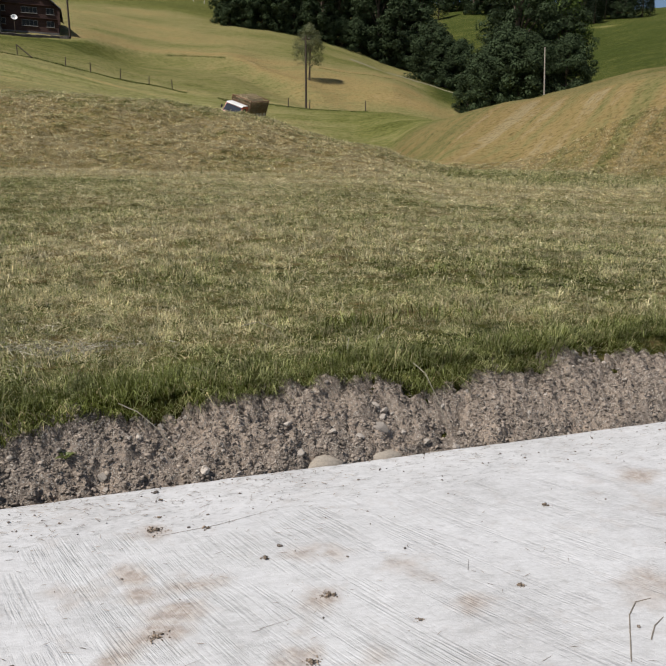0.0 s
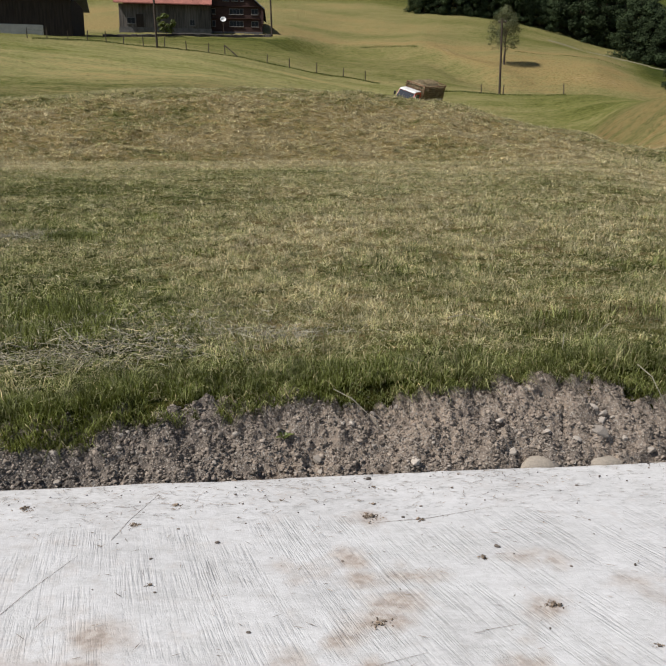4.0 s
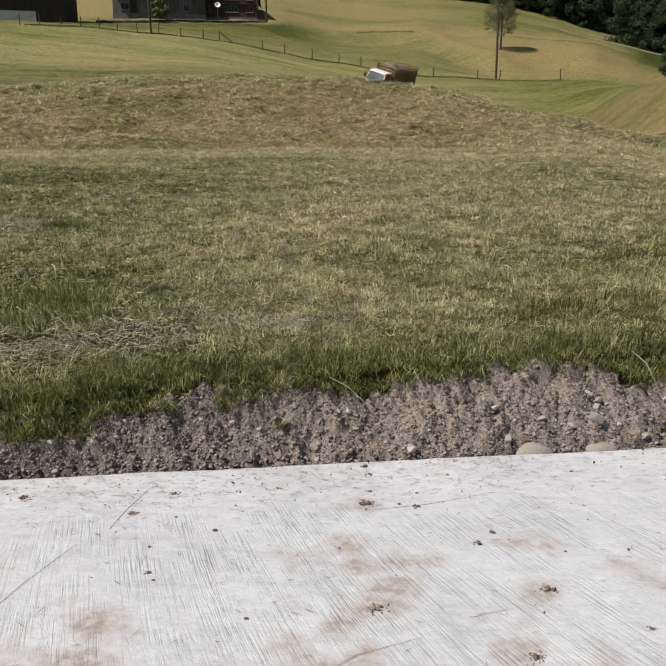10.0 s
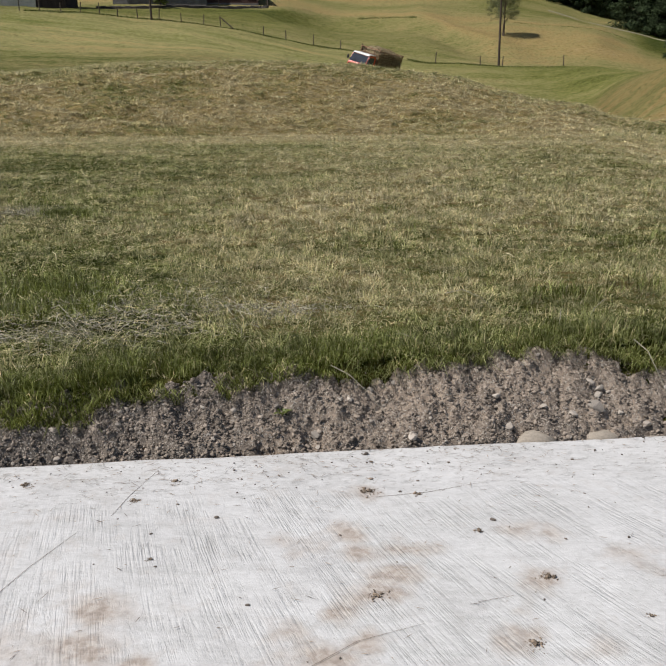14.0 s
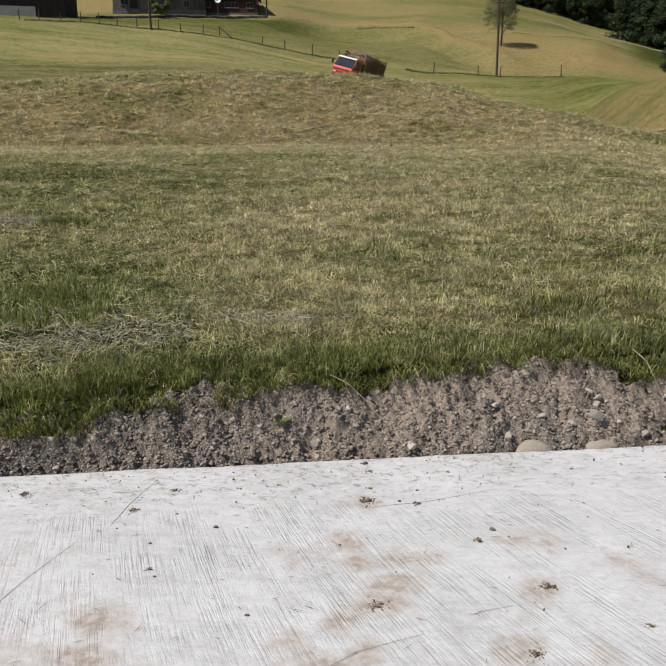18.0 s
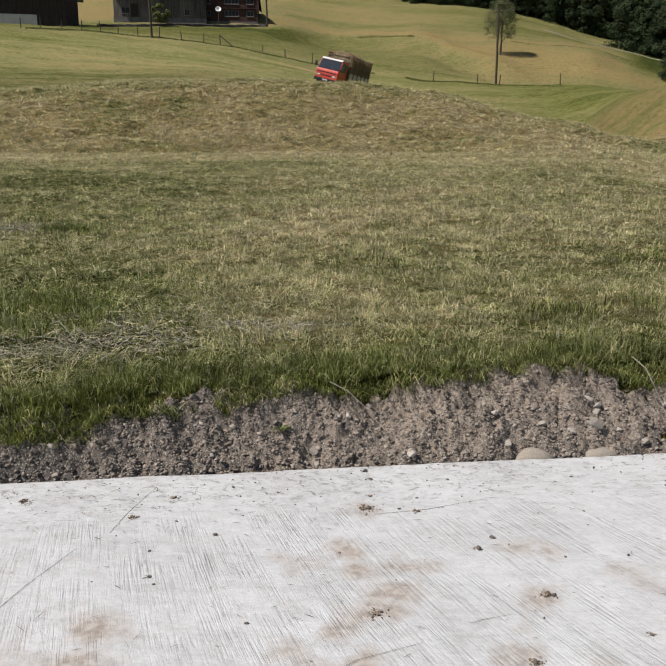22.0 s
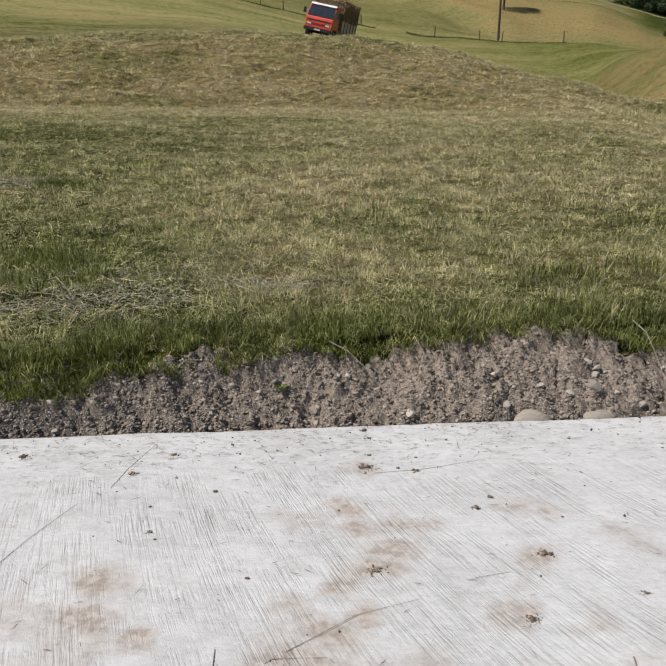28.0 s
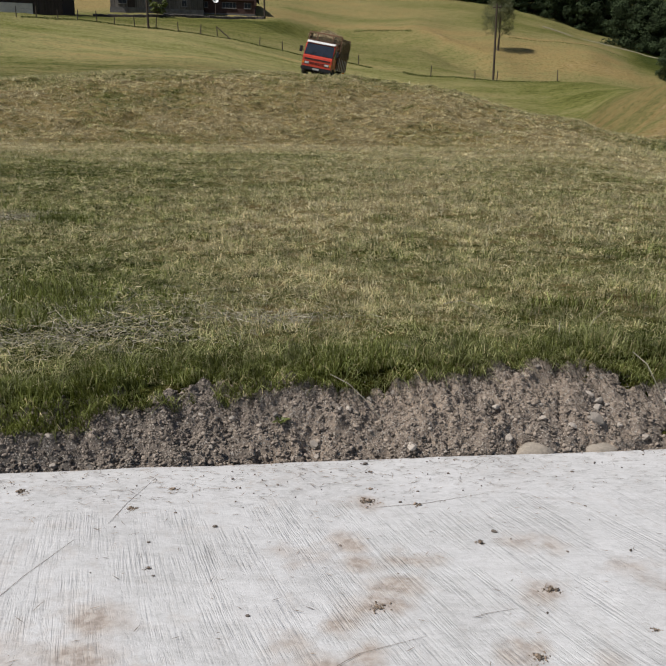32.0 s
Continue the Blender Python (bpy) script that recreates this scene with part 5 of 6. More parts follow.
def build_poles():
    utility_pole(12.24, 90, 8.3, POLE_WOOD, "dark wooden utility pole beside the fence", -1.0)
    utility_pole(-13.43, 94.5, 9.5, POLE_WOOD, "dark wooden utility pole in front of the barn", -1.6)
    utility_pole(-4.95, 118, 10.0, POLE_WOOD, "dark wooden utility pole beside the farmhouse", -1.8)
    utility_pole(30.17, 100, 7.0, GREY_WOOD, "bleached grey utility pole before the big trees", -4.0, False)
    # posts of the pasture fence
    angles = [-22.3, -21.0, -19.6, -18.3, -17.0, -15.8, -14.4, -12.9, -11.3, -9.7, -8.48, -5.34, -3.65, -1.58, 0.45, 2.13, 7.59, 10.9, 12.5, 16.85]
    tops = []
    for k, az in enumerate(angles):
        r = float(pchip(ANGLES, LINES[4][0], np.array([az]))[0]) - 1.0
        p = polar(az, r)
        h = 1.15 + 0.12 * math.sin(k * 2.1)
        ob = part("fence_post", rod([(0, 0, -0.3), (0, 0, h * 0.6), (0, 0, h)], [0.065, 0.062, 0.05], 7), POST_WOOD)
        ob.matrix_basis = pose(p.x, p.y, p.z, 3 * math.sin(k * 1.7), 4 * math.sin(k * 2.9), 0)
        tagged(ob, "weathered wooden fence post in the pasture", "fence post", "posts of the pasture fence")
        tops.append(p)
    for z, nm in ((0.95, "upper"), (0.55, "lower")):
        bm = bmesh.new()
        for a, c in zip(tops, tops[1:]):
            mid = (a + c) / 2
            mid.z = ground_z(mid.x, mid.y)
            rod([a + Vector((0, 0, z)), mid + Vector((0, 0, z - 0.06)), c + Vector((0, 0, z))], 0.006, 3, bm)
        tagged(part("fence_wire", bm, POST_WOOD), "thin wire strung between the fence posts", "wire")
    a, c = polar(-8.48, 94.5), polar(-7.55, 93.6)
    tagged(part("gate_bar", rod([a + Vector((0, 0, 1.15)), (a + c) / 2 + Vector((0, 0, 0.62)), c + Vector((0, 0, 0.1))], 0.075, 6), POST_WOOD), "slanting wooden bar leaning on a fence post", "fence bar")
    # rank grass left standing along the fence; strips on two terrace lines stand in for their shade
    rs = np.random.RandomState(19)
    n = 17000
    az = rs.uniform(-22, 17, n)
    az = np.where((az > 3.2) & (az < 5.5), az - 8, az)
    r = pchip(ANGLES, LINES[4][0], az) - 1.0 + rs.normal(0, 0.22, n)
    line = rs.rand(n)
    a2, a3 = rs.uniform(1.7, 6.1, n), rs.uniform(13.2, 21.5, n)
    az = np.where(line > 0.9, a2, np.where(line > 0.72, a3, az))
    r = np.where(line > 0.9, shoulder(a2) - 0.2 - 0.15 * (a2 - 3.9) ** 2, np.where(line > 0.72, 121.5, r)) + rs.normal(0, 0.18, n)
    x, y = r * np.sin(np.radians(az)), r * np.cos(np.radians(az))
    f = blade_faces(rs, x, y, land(x, y) - 0.02, rs.uniform(0.05, 0.16, n) * np.where(line > 0.72, 0.5, 1), rs.uniform(0.05, 0.12, n), rs.uniform(0.1, 0.7, n))
    tagged(new("rank_grass_and_shade", blades_mesh("rank_grass_and_shade", f, BLADES, [("dry", np.where(line > 0.72, 0.10, 0.04))])), "dark uncut grass along the fence, and on two terrace lines in place of their shade", "grass", kind="stuff")


# ---- farm buildings ----
SHINGLE = surface("dark_shingle", (0.058, 0.030, 0.024), 0.85, 1.2, 0.3, 0.3, stretch=(1, 1, 2))
DARK_BOARD = surface("dark_board", (0.042, 0.030, 0.024), 0.9, 1.5, 0.35, 0.3, stretch=(3, 3, 0.3))
GREY_BOARD = surface("grey_board", (0.105, 0.092, 0.080), 0.9, 1.5, 0.5, 0.3, stretch=(3, 3, 0.3), piece=0.3)
RED_TILE = surface("red_tile", (0.30, 0.115, 0.085), 0.8, 2, 0.22, 0.4, piece=0.12)
GREY_ROOF = surface("grey_roof", (0.20, 0.19, 0.185), 0.8, 1.5, 0.2, 0.3, piece=0.1)
WHITEWASH = surface("whitewash", (0.56, 0.51, 0.45), 0.85, 1.2, 0.12, 0.2)
PLINTH = surface("grey_plinth", (0.13, 0.122, 0.115), 0.9, 1.5, 0.25, 0.4)
FRAME_WHITE = surface("white_frame", (0.20, 0.185, 0.17), 0.6, 4, 0.1, 0)
PANE = surface("window_glass", (0.03, 0.03, 0.03), 0.2, 3, 0.2, 0, spec=0.12)


def house_window(parent, x, z, w, h, y, panes=2):
    """A small window: white frame and bars, dark panes, sill."""
    fr = bmesh.new()
    t = 0.05
    for a in (box(x - w / 2, y - 0.05, z, x - w / 2 + t, y + 0.03, z + h), box(x + w / 2 - t, y - 0.05, z, x + w / 2, y + 0.03, z + h), box(x - w / 2 + t, y - 0.05, z, x + w / 2 - t, y + 0.03, z + t), box(x - w / 2 + t, y - 0.05, z + h - t, x + w / 2 - t, y + 0.03, z + h)):
        me = bpy.data.meshes.new("tmp")
        a.to_mesh(me)
        a.free()
        fr.from_mesh(me)
        bpy.data.meshes.remove(me)
    win = part("window", fr, FRAME_WHITE, parent, "small window with pale frame")
    step = (w - 2 * t) / panes
    for k in range(panes):
        part("pane", box(x - w / 2 + t + k * step + 0.02, y - 0.02, z + t, x - w / 2 + t + (k + 1) * step - 0.02, y + 0.0, z + h - t), PANE, win)
        if k:
            part("glazing_bar", box(x - w / 2 + t + k * step - 0.019, y - 0.045, z + t, x - w / 2 + t + k * step + 0.019, y + 0.0, z + h - t), FRAME_WHITE, win)
    part("sill", box(x - w / 2 - 0.06, y - 0.12, z - 0.06, x + w / 2 + 0.06, y + 0.03, z - 0.003), FRAME_WHITE, win)


def roof_slabs(parent, x0, x1, y0, y1, z_eave, z_ridge, axis, material, name="roof_panel", thick=0.14, cols=6):
    """Pitched roof in separate panels. axis 'y': ridge along y, slopes to +-x; axis 'x': ridge along x."""
    lo, hi, a0, a1 = (x0, x1, y0, y1) if axis == "y" else (y0, y1, x0, x1)
    mid = (lo + hi) / 2
    for s, (p, q) in enumerate(((lo, mid), (hi, mid))):
        for k in range(cols):
            b0, b1 = a0 + (a1 - a0) * k / cols + 0.004, a0 + (a1 - a0) * (k + 1) / cols - 0.004
            prof = [(p, z_eave), (q, z_ridge), (q, z_ridge + thick), (p, z_eave + thick)]
            part(name, prism(prof, b0, b1, "y" if axis == "y" else "x"), material, parent)


def build_farm():
    # farmhouse: brown shingled gable to the valley
    p = polar(-7.9, 122)
    base_z = 1.6 + 122 * math.tan(radians(9.75))
    house = tagged(new("farmhouse"), "old dark brown shingled farmhouse with rows of small windows", "house")
    house.matrix_basis = pose(p.x, p.y, base_z, 0, 0, 4)
    w, d, e, rdg = 4.75, 9.5, 4.0, 8.0
    gable = [(-w, 0.5), (w, 0.5), (w, e), (0, rdg), (-w, e)]
    part("front_wall", prism(gable, 0, 0.3, "y"), SHINGLE, house)
    part("back_wall", prism(gable, d - 0.3, d, "y"), SHINGLE, house)
    for s in (-1, 1):
        part("side_wall", box(min(s * w, s * (w - 0.3)), 0.303, 0.5, max(s * w, s * (w - 0.3)), d - 0.303, e), SHINGLE, house)
    part("plinth", box(-w - 0.05, -0.05, -1.2, w + 0.05, d, 0.497), PLINTH, house, "pale grey masonry plinth")
    roof_slabs(house, -w - 0.45, w + 0.45, -0.8, d + 0.5, e - 0.25, rdg + 0.12, "y", GREY_ROOF)
    for k, z in enumerate((1.25, 3.05)):
        part("rain_board", box(-w + 0.02, -0.28, z + 1.12, w - 0.02, -0.002, z + 1.20), SHINGLE, house)
        for x, n in ((-3.4, 3), (0.7, 4), (3.6, 2)):
            house_window(house, x, z, 0.55 * n, 0.85, 0.0, n)
    for x, n in ((-0.9, 2), (0.5, 2), (1.6, 1)):
        house_window(house, x, 5.0, 0.5 * n, 0.75, 0.0, n)
    part("corner_board", box(w - 0.1, -0.45, 1.6, w + 0.22, -0.003, e), SHINGLE, house)
    # barn wing in grey boards with a red roof
    q = polar(-12.75, 121)
    barn = tagged(new("barn"), "weathered grey board barn with red tiled roof", "barn")
    barn.matrix_basis = pose(q.x, q.y, base_z - 0.5, 0, 0, 6)
    bw = 7.0
    n = 14
    for k in range(n):
        x0, x1 = -bw + 2 * bw * k / n, -bw + 2 * bw * (k + 1) / n
        part("wall_board", box(x0 + 0.01, 0, 1.0, x1 - 0.01, 0.14, 4.35), GREY_BOARD, barn)
    part("barn_body", box(-bw, 0.145, 1.0, bw, 8.5, 4.4), DARK_BOARD, barn)
    part("plinth", box(-bw - 0.05, -0.08, -1.5, bw + 0.05, 8.5, 0.997), PLINTH, barn, "pale grey masonry plinth")
    part("plinth_step", box(2.2, -0.14, 0.2, bw, -0.083, 0.65), PLINTH, barn)
    roof_slabs(barn, -bw - 0.6, bw + 0.2, -1.0, 9.5, 4.25, 8.0, "x", RED_TILE, "roof_panel", 0.14, 10)
    for x, z, ww in ((-5.2, 1.5, 1.3), (4.1, 1.4, 0.8)):
        house_window(barn, x, z, ww, 0.9, -0.0, 2)
    part("stall_door", box(-6.0 + 1.6, -0.06, 1.02, -3.3, -0.003, 2.9), DARK_BOARD, barn, "dark open stall door")
    # paved yard edge in front
    bm = bmesh.new()
    pts = [polar(a, r, -0.1) for a, r in ((-17.2, 116.5), (-14.5, 115.5), (-11.6, 116), (-8.2, 117.5), (-5.6, 118.5), (-5.0, 117.8))]
    for a, c in zip(pts, pts[1:]):
        for k in range(8):
            s, t = a.lerp(c, k / 8), a.lerp(c, (k + 0.97) / 8)
            rod([s + Vector((0, 0, 0.15)), t + Vector((0, 0, 0.15))], 0.32 + 0.05 * math.sin(k * 2.3), 5, bm)
    tagged(part("retaining_wall", bm, surface("dark_rubble", (0.07, 0.06, 0.052), 0.95, 2, 0.4, 0.6)), "low dark rubble wall along the farmyard", "wall")
    # satellite dish on a stand
    dish = tagged(new("satellite_dish"), "white satellite dish on a post before the farmhouse", "satellite dish")
    g = polar(-8.55, 118.5)
    dish.matrix_basis = pose(g.x, g.y, g.z, 0, 0, 10)
    bm = bmesh.new()
    bmesh.ops.create_uvsphere(bm, u_segments=20, v_segments=10, radius=1)
    bmesh.ops.delete(bm, geom=[v for v in bm.verts if v.co.z > -0.55], context="VERTS")
    bmesh.ops.solidify(bm, geom=bm.faces[:], thickness=0.03)
    for v in bm.verts:
        v.co = Vector((v.co.x * 0.55, v.co.y * 0.55, (v.co.z + 0.8) * 0.5))
    part("reflector", bm, surface("white_enamel", (0.75, 0.74, 0.72), 0.4, 3, 0.06, 0), dish, m=pose(0, 0, 2.35, 62, 0, 0), shade=True)
    part("stand", rod([(0, 0.1, -0.3), (0, 0.1, 2.35)], 0.05, 8), POLE_WOOD, dish)
    part("feed_arm", rod([(0, 0, 1.8), (0, -0.55, 2.2)], 0.02, 5), POLE_WOOD, dish)
    # second barn, dark with a whitewashed base
    s = polar(-22.0, 110)
    shed = tagged(new("barn"), "dark brown wooden barn on a whitewashed base", "barn")
    shed.matrix_basis = pose(s.x, s.y, 1.6 + 110 * math.tan(radians(9.1)), 0, 0, 8)
    for k in range(14):
        x0, x1 = -9.0 + 14.3 * k / 14, -9.0 + 14.3 * (k + 1) / 14
        part("wall_board", box(x0 + 0.01, 0, 1.25, x1 - 0.01, 0.15, 5.0), DARK_BOARD, shed)
    part("barn_body", box(-9.0, 0.155, 1.25, 5.3, 9, 5.1), DARK_BOARD, shed)
    part("base_wall", box(-9.05, -0.12, -1.0, 1.6, 9, 1.247), WHITEWASH, shed, "whitewashed base wall")
    part("side_base", box(1.603, 0.0, -1.0, 5.4, 9, 1.247), DARK_BOARD, shed)
    roof_slabs(shed, -9.6, 6.0, -1.1, 10, 4.9, 9.0, "x", GREY_ROOF, "roof_panel", 0.16, 8)
    part("eave_bracket", prism([(-1.0, 4.9), (0, 4.9), (0, 4.1)], 5.3, 5.5, "x"), DARK_BOARD, shed)
    # white marker posts on the upper pasture
    for az in (3.75, 4.55):
        g = polar(az, 205)
        ob = part("marker_post", rod([(0, 0, -0.2), (0, 0, 0.9), (0, 0, 1.2)], [0.12, 0.12, 0.09], 8), WHITEWASH)
        ob.matrix_basis = Matrix.Translation(g)
        tagged(ob, "short white marker post on the upper pasture", "post", "marker posts")
    # small white hut high on the pasture
    k = polar(6.48, 238)
    hut = tagged(new("hut"), "small white hut high on the pasture", "hut")
    hut.matrix_basis = pose(k.x, k.y, k.z - 0.3, 0, 0, 0)
    part("hut_wall", box(-1.5, 0, 0, 1.5, 2.5, 1.9, 0.02), WHITEWASH, hut)
    roof_slabs(hut, -1.8, 1.8, -0.3, 2.8, 1.85, 2.9, "y", GREY_ROOF, cols=2)


# ---- hay truck ----
RED = surface("red_paint", (0.52, 0.045, 0.018), 0.35, 3, 0.14, 0.0, spec=0.5, coat=0.3)
BLACK = surface("black_plastic", (0.02, 0.02, 0.021), 0.6, 6, 0.3, 0.1)
TYRE = surface("tyre_rubber", (0.03, 0.028, 0.026), 0.9, 8, 0.3, 0.3)
RIM = surface("dusty_rim", (0.28, 0.26, 0.23), 0.5, 5, 0.2, 0.1, metal=0.5)
GLASS_DARK = surface("windscreen", (0.022, 0.028, 0.038), 0.05, 2, 0.2, 0.0, spec=0.5)
CREAM = surface("cream_paint", (0.72, 0.70, 0.66), 0.4, 3, 0.08, 0, spec=0.5)
RUST_BOARD = surface("brown_bed_board", (0.19, 0.11, 0.065), 0.8, 3, 0.3, 0.2, stretch=(0.4, 1, 3), piece=0.2)
STEEL = surface("grey_steel", (0.50, 0.48, 0.45), 0.5, 4, 0.2, 0.1, metal=0.3)
LAMP_GLASS = surface("lamp_glass", (0.55, 0.54, 0.52), 0.15, 3, 0.1, 0, spec=0.7)
AMBER = surface("amber_lens", (0.65, 0.2, 0.03), 0.2, 3, 0.1, 0)
HAY = surface("cut_hay", (0.34, 0.27, 0.16), 0.9, 5, 0.3, 0.4, island=0.35)
WHEEL_R = 0.41


def build_truck():
    """Forward is +x, origin on the ground below the middle."""
    truck = tagged(new("hay_truck"), "red cab-over farm truck with brown rack loaded with hay", "truck")
    # cab
    prof = [(1.18, 0.62), (2.62, 0.50), (2.72, 0.62), (2.70, 1.20), (2.63, 1.30), (2.16, 2.06), (2.06, 2.12), (1.25, 2.14), (1.18, 2.06)]
    cab = part("cab", prism(prof, -0.92, 0.92, "y", 0.03), RED, truck, "red painted cab")
    # roof skin in cream, visor over the screen
    part("roof", prism([(1.20, 2.145), (2.08, 2.125), (2.24, 2.03), (2.27, 2.055), (2.10, 2.175), (1.20, 2.20)], -0.88, 0.88, "y", 0.012), CREAM, cab, "cream white roof with visor")
    way = Vector((2.16 - 2.63, 0, 2.06 - 1.30)).normalized()
    out = Vector((way.z, 0, -way.x))
    def on_screen(s, y, lift):
        v = Vector((2.63, 0, 1.30)) + way * s + out * lift
        return (v.x, y, v.z)
    bm = bmesh.new()
    ring = [(0.04, -0.88), (0.04, 0.88), (0.80, 0.84), (0.80, -0.84)]
    lo, hi = [bm.verts.new(on_screen(s, y, 0.0)) for s, y in ring], [bm.verts.new(on_screen(s, y, 0.018)) for s, y in ring]
    bm.faces.new(hi)
    for i in range(4):
        bm.faces.new((lo[i], lo[(i + 1) % 4], hi[(i + 1) % 4], hi[i]))
    bmesh.ops.recalc_face_normals(bm, faces=bm.faces[:])
    part("windscreen", bm, GLASS_DARK, cab, "large dark windscreen")
    for s in (-1, 1):
        part("wiper", rod([on_screen(0.06, s * 0.5, 0.03), on_screen(0.30, s * 0.15, 0.03)], 0.012, 4), BLACK, cab)
        y0, y1 = (0.925, 0.937) if s > 0 else (-0.937, -0.925)
        part("side_window", prism([(1.42, 1.32), (2.44, 1.32), (2.08, 1.95), (1.42, 1.98)], y0, y1, "y"), GLASS_DARK, cab)
        door = part("door", prism([(1.36, 0.72), (2.30, 0.72), (2.52, 1.0), (2.50, 1.26), (1.36, 1.26)], y0 * 1.001, y1 * 1.004, "y"), RED, cab)
        part("door_handle", box(1.42, min(s * 0.94, s * 0.965), 1.14, 1.56, max(s * 0.94, s * 0.965), 1.18), BLACK, door)
        part("mirror_arm", rod([(2.45, s * 0.93, 1.50), (2.52, s * 1.12, 1.55)], 0.014, 5), BLACK, cab)
        part("mirror", box(2.46, s * 1.14 - 0.09, 1.42, 2.54, s * 1.14 + 0.09, 1.76, 0.02), BLACK, cab)
        lamp = part("headlight", box(2.70, s * 0.62 - 0.13, 0.80, 2.738, s * 0.62 + 0.13, 0.93, 0.015), LAMP_GLASS, cab, "square pale headlight")
        part("lamp_rim", box(2.70, s * 0.62 - 0.15, 0.785, 2.729, s * 0.62 + 0.15, 0.945), BLACK, lamp)
        part("indicator", box(2.69, s * 0.84 - 0.06, 0.80, 2.735, s * 0.84 + 0.06, 0.92, 0.01), AMBER, cab, "amber indicator lens")
        part("wheel_arch", rod([(1.5, s * 0.86, 0.62), (1.62, s * 0.86, 0.86), (1.92, s * 0.86, 0.96), (2.22, s * 0.86, 0.86), (2.34, s * 0.86, 0.62)], 0.085, 6), BLACK, cab)
    part("grille", box(2.70, -0.80, 1.06, 2.724, 0.80, 1.13, 0.005), BLACK, cab, "black slotted grille")
    part("lower_grille", box(2.70, -0.46, 0.80, 2.722, 0.46, 0.93, 0.005), BLACK, cab)
    for k in range(3):
        part("grille_bar", box(2.722, -0.46, 0.815 + 0.038 * k, 2.732, 0.46, 0.828 + 0.038 * k), RED, cab)
    part("bumper", box(2.60, -0.95, 0.44, 2.80, 0.95, 0.66, 0.04, 2), BLACK, truck, "dark bumper")
    part("number_plate", box(2.803, -0.2, 0.5, 2.812, 0.2, 0.6), STEEL, truck)
    # chassis
    for s in (-1, 1):
        part("chassis_rail", box(-2.55, s * 0.42 - 0.05, 0.52, 2.5, s * 0.42 + 0.05, 0.68), BLACK, truck)
        part("mudguard", rod([(-1.85, s * 0.80, 0.62), (-1.7, s * 0.80, 0.86), (-1.35, s * 0.80, 0.95), (-1.0, s * 0.80, 0.86), (-0.85, s * 0.80, 0.62)], 0.09, 6), BLACK, truck)
    for x in (1.92, -1.35):
        part("axle", rod([(x, -0.78, WHEEL_R), (x, 0.78, WHEEL_R)], 0.06, 8), BLACK, truck)
    # load bed
    bed = part("bed_floor", box(-2.75, -0.98, 0.72, 1.02, 0.98, 0.82, 0.01), STEEL, truck)
    for s in (-1, 1):
        for k in range(3):
            x0 = -2.72 + 1.245 * k
            part("side_flap", box(x0 + 0.02, min(s * 0.98, s * 1.01), 0.74, x0 + 1.225, max(s * 0.98, s * 1.01), 1.46, 0.006), STEEL, bed, "pale grey side flap")
        for k in range(5):
            part("side_board", box(-2.72, min(s * 0.975, s * 1.0), 1.50 + 0.21 * k, 1.0, max(s * 0.975, s * 1.0), 1.62 + 0.21 * k), RUST_BOARD, bed)
        for k in range(6):
            x = -2.70 + 0.74 * k
            part("rack_post", box(x - 0.03, min(s * 1.012, s * 1.06), 0.74, x + 0.03, max(s * 1.012, s * 1.06), 2.62), RUST_BOARD, bed)
        part("top_rail", box(-2.76, min(s * 0.99, s * 1.06), 2.58, 1.06, max(s * 0.99, s * 1.06), 2.66), RUST_BOARD, bed)
    for x0, x1 in ((0.99, 1.04), (-2.78, -2.73)):
        for k in range(6):
            part("end_board", box(x0, -0.96, 0.84 + 0.28 * k, x1, 0.96, 0.84 + 0.28 * k + (0.24 if x0 < 0 and k < 4 else 0.08)), RUST_BOARD, bed)
        part("end_rail", box(x0 - 0.02, -1.06, 2.665, x1 + 0.02, 1.06, 2.74), RUST_BOARD, bed)
        for y in (-0.5, 0.5):
            part("end_post", box(x1 + 0.002 if x0 > 0 else x0 - 0.05, y - 0.03, 0.84, x1 + 0.05 if x0 > 0 else x0 - 0.002, y + 0.03, 2.66), RUST_BOARD, bed)
    for y in (-0.9, 0.9):
        part("tail_lamp", box(-2.80, y - 0.08, 0.62, -2.77, y + 0.08, 0.72, 0.01), AMBER, bed)
    # the load: a heaped body of hay with loose stalks
    x, y = np.meshgrid(np.linspace(-2.70, 0.97, 46), np.linspace(-0.96, 0.96, 26), indexing="ij")
    heap = 2.42 + 0.44 * (1 - (y / 1.05) ** 2) * smooth(-2.75, -2.0, x) * smooth(1.1, 0.3, x) + 0.30 * (cloudy(x, y, 0.7, 5) - 0.5) + 0.16 * (cloudy(x, y, 0.2, 8) - 0.5)
    heap[0], heap[-1] = 0.9, 0.9
    heap[:, 0], heap[:, -1] = 0.9, 0.9
    body = new("hay_load", grid_mesh("hay_load", np.stack([x, y, heap], -1), HAY, shade=False))
    body.parent, body["label"] = truck, "heaped load of cut hay"
    rs = np.random.RandomState(23)
    k = 8000
    i, j = rs.randint(1, 45, k), rs.randint(1, 25, k)
    p = np.stack([x[i, j], y[i, j], heap[i, j]], -1) + rs.normal(0, 0.05, (k, 3))
    side = rs.rand(k) < 0.55
    p[side] = np.stack([rs.uniform(-2.7, 1.0, k), np.sign(rs.normal(0, 1, k)) * rs.uniform(0.97, 1.12, k), rs.uniform(1.5, 2.6, k)], -1)[side]
    d = rs.normal(0, 1, (k, 3)) * np.array([1, 1, 0.45])
    d /= np.linalg.norm(d, axis=1)[:, None]
    w = np.cross(d, rs.normal(0, 1, (k, 3)))
    w /= np.linalg.norm(w, axis=1)[:, None]
    L = rs.uniform(0.06, 0.19, k)[:, None]
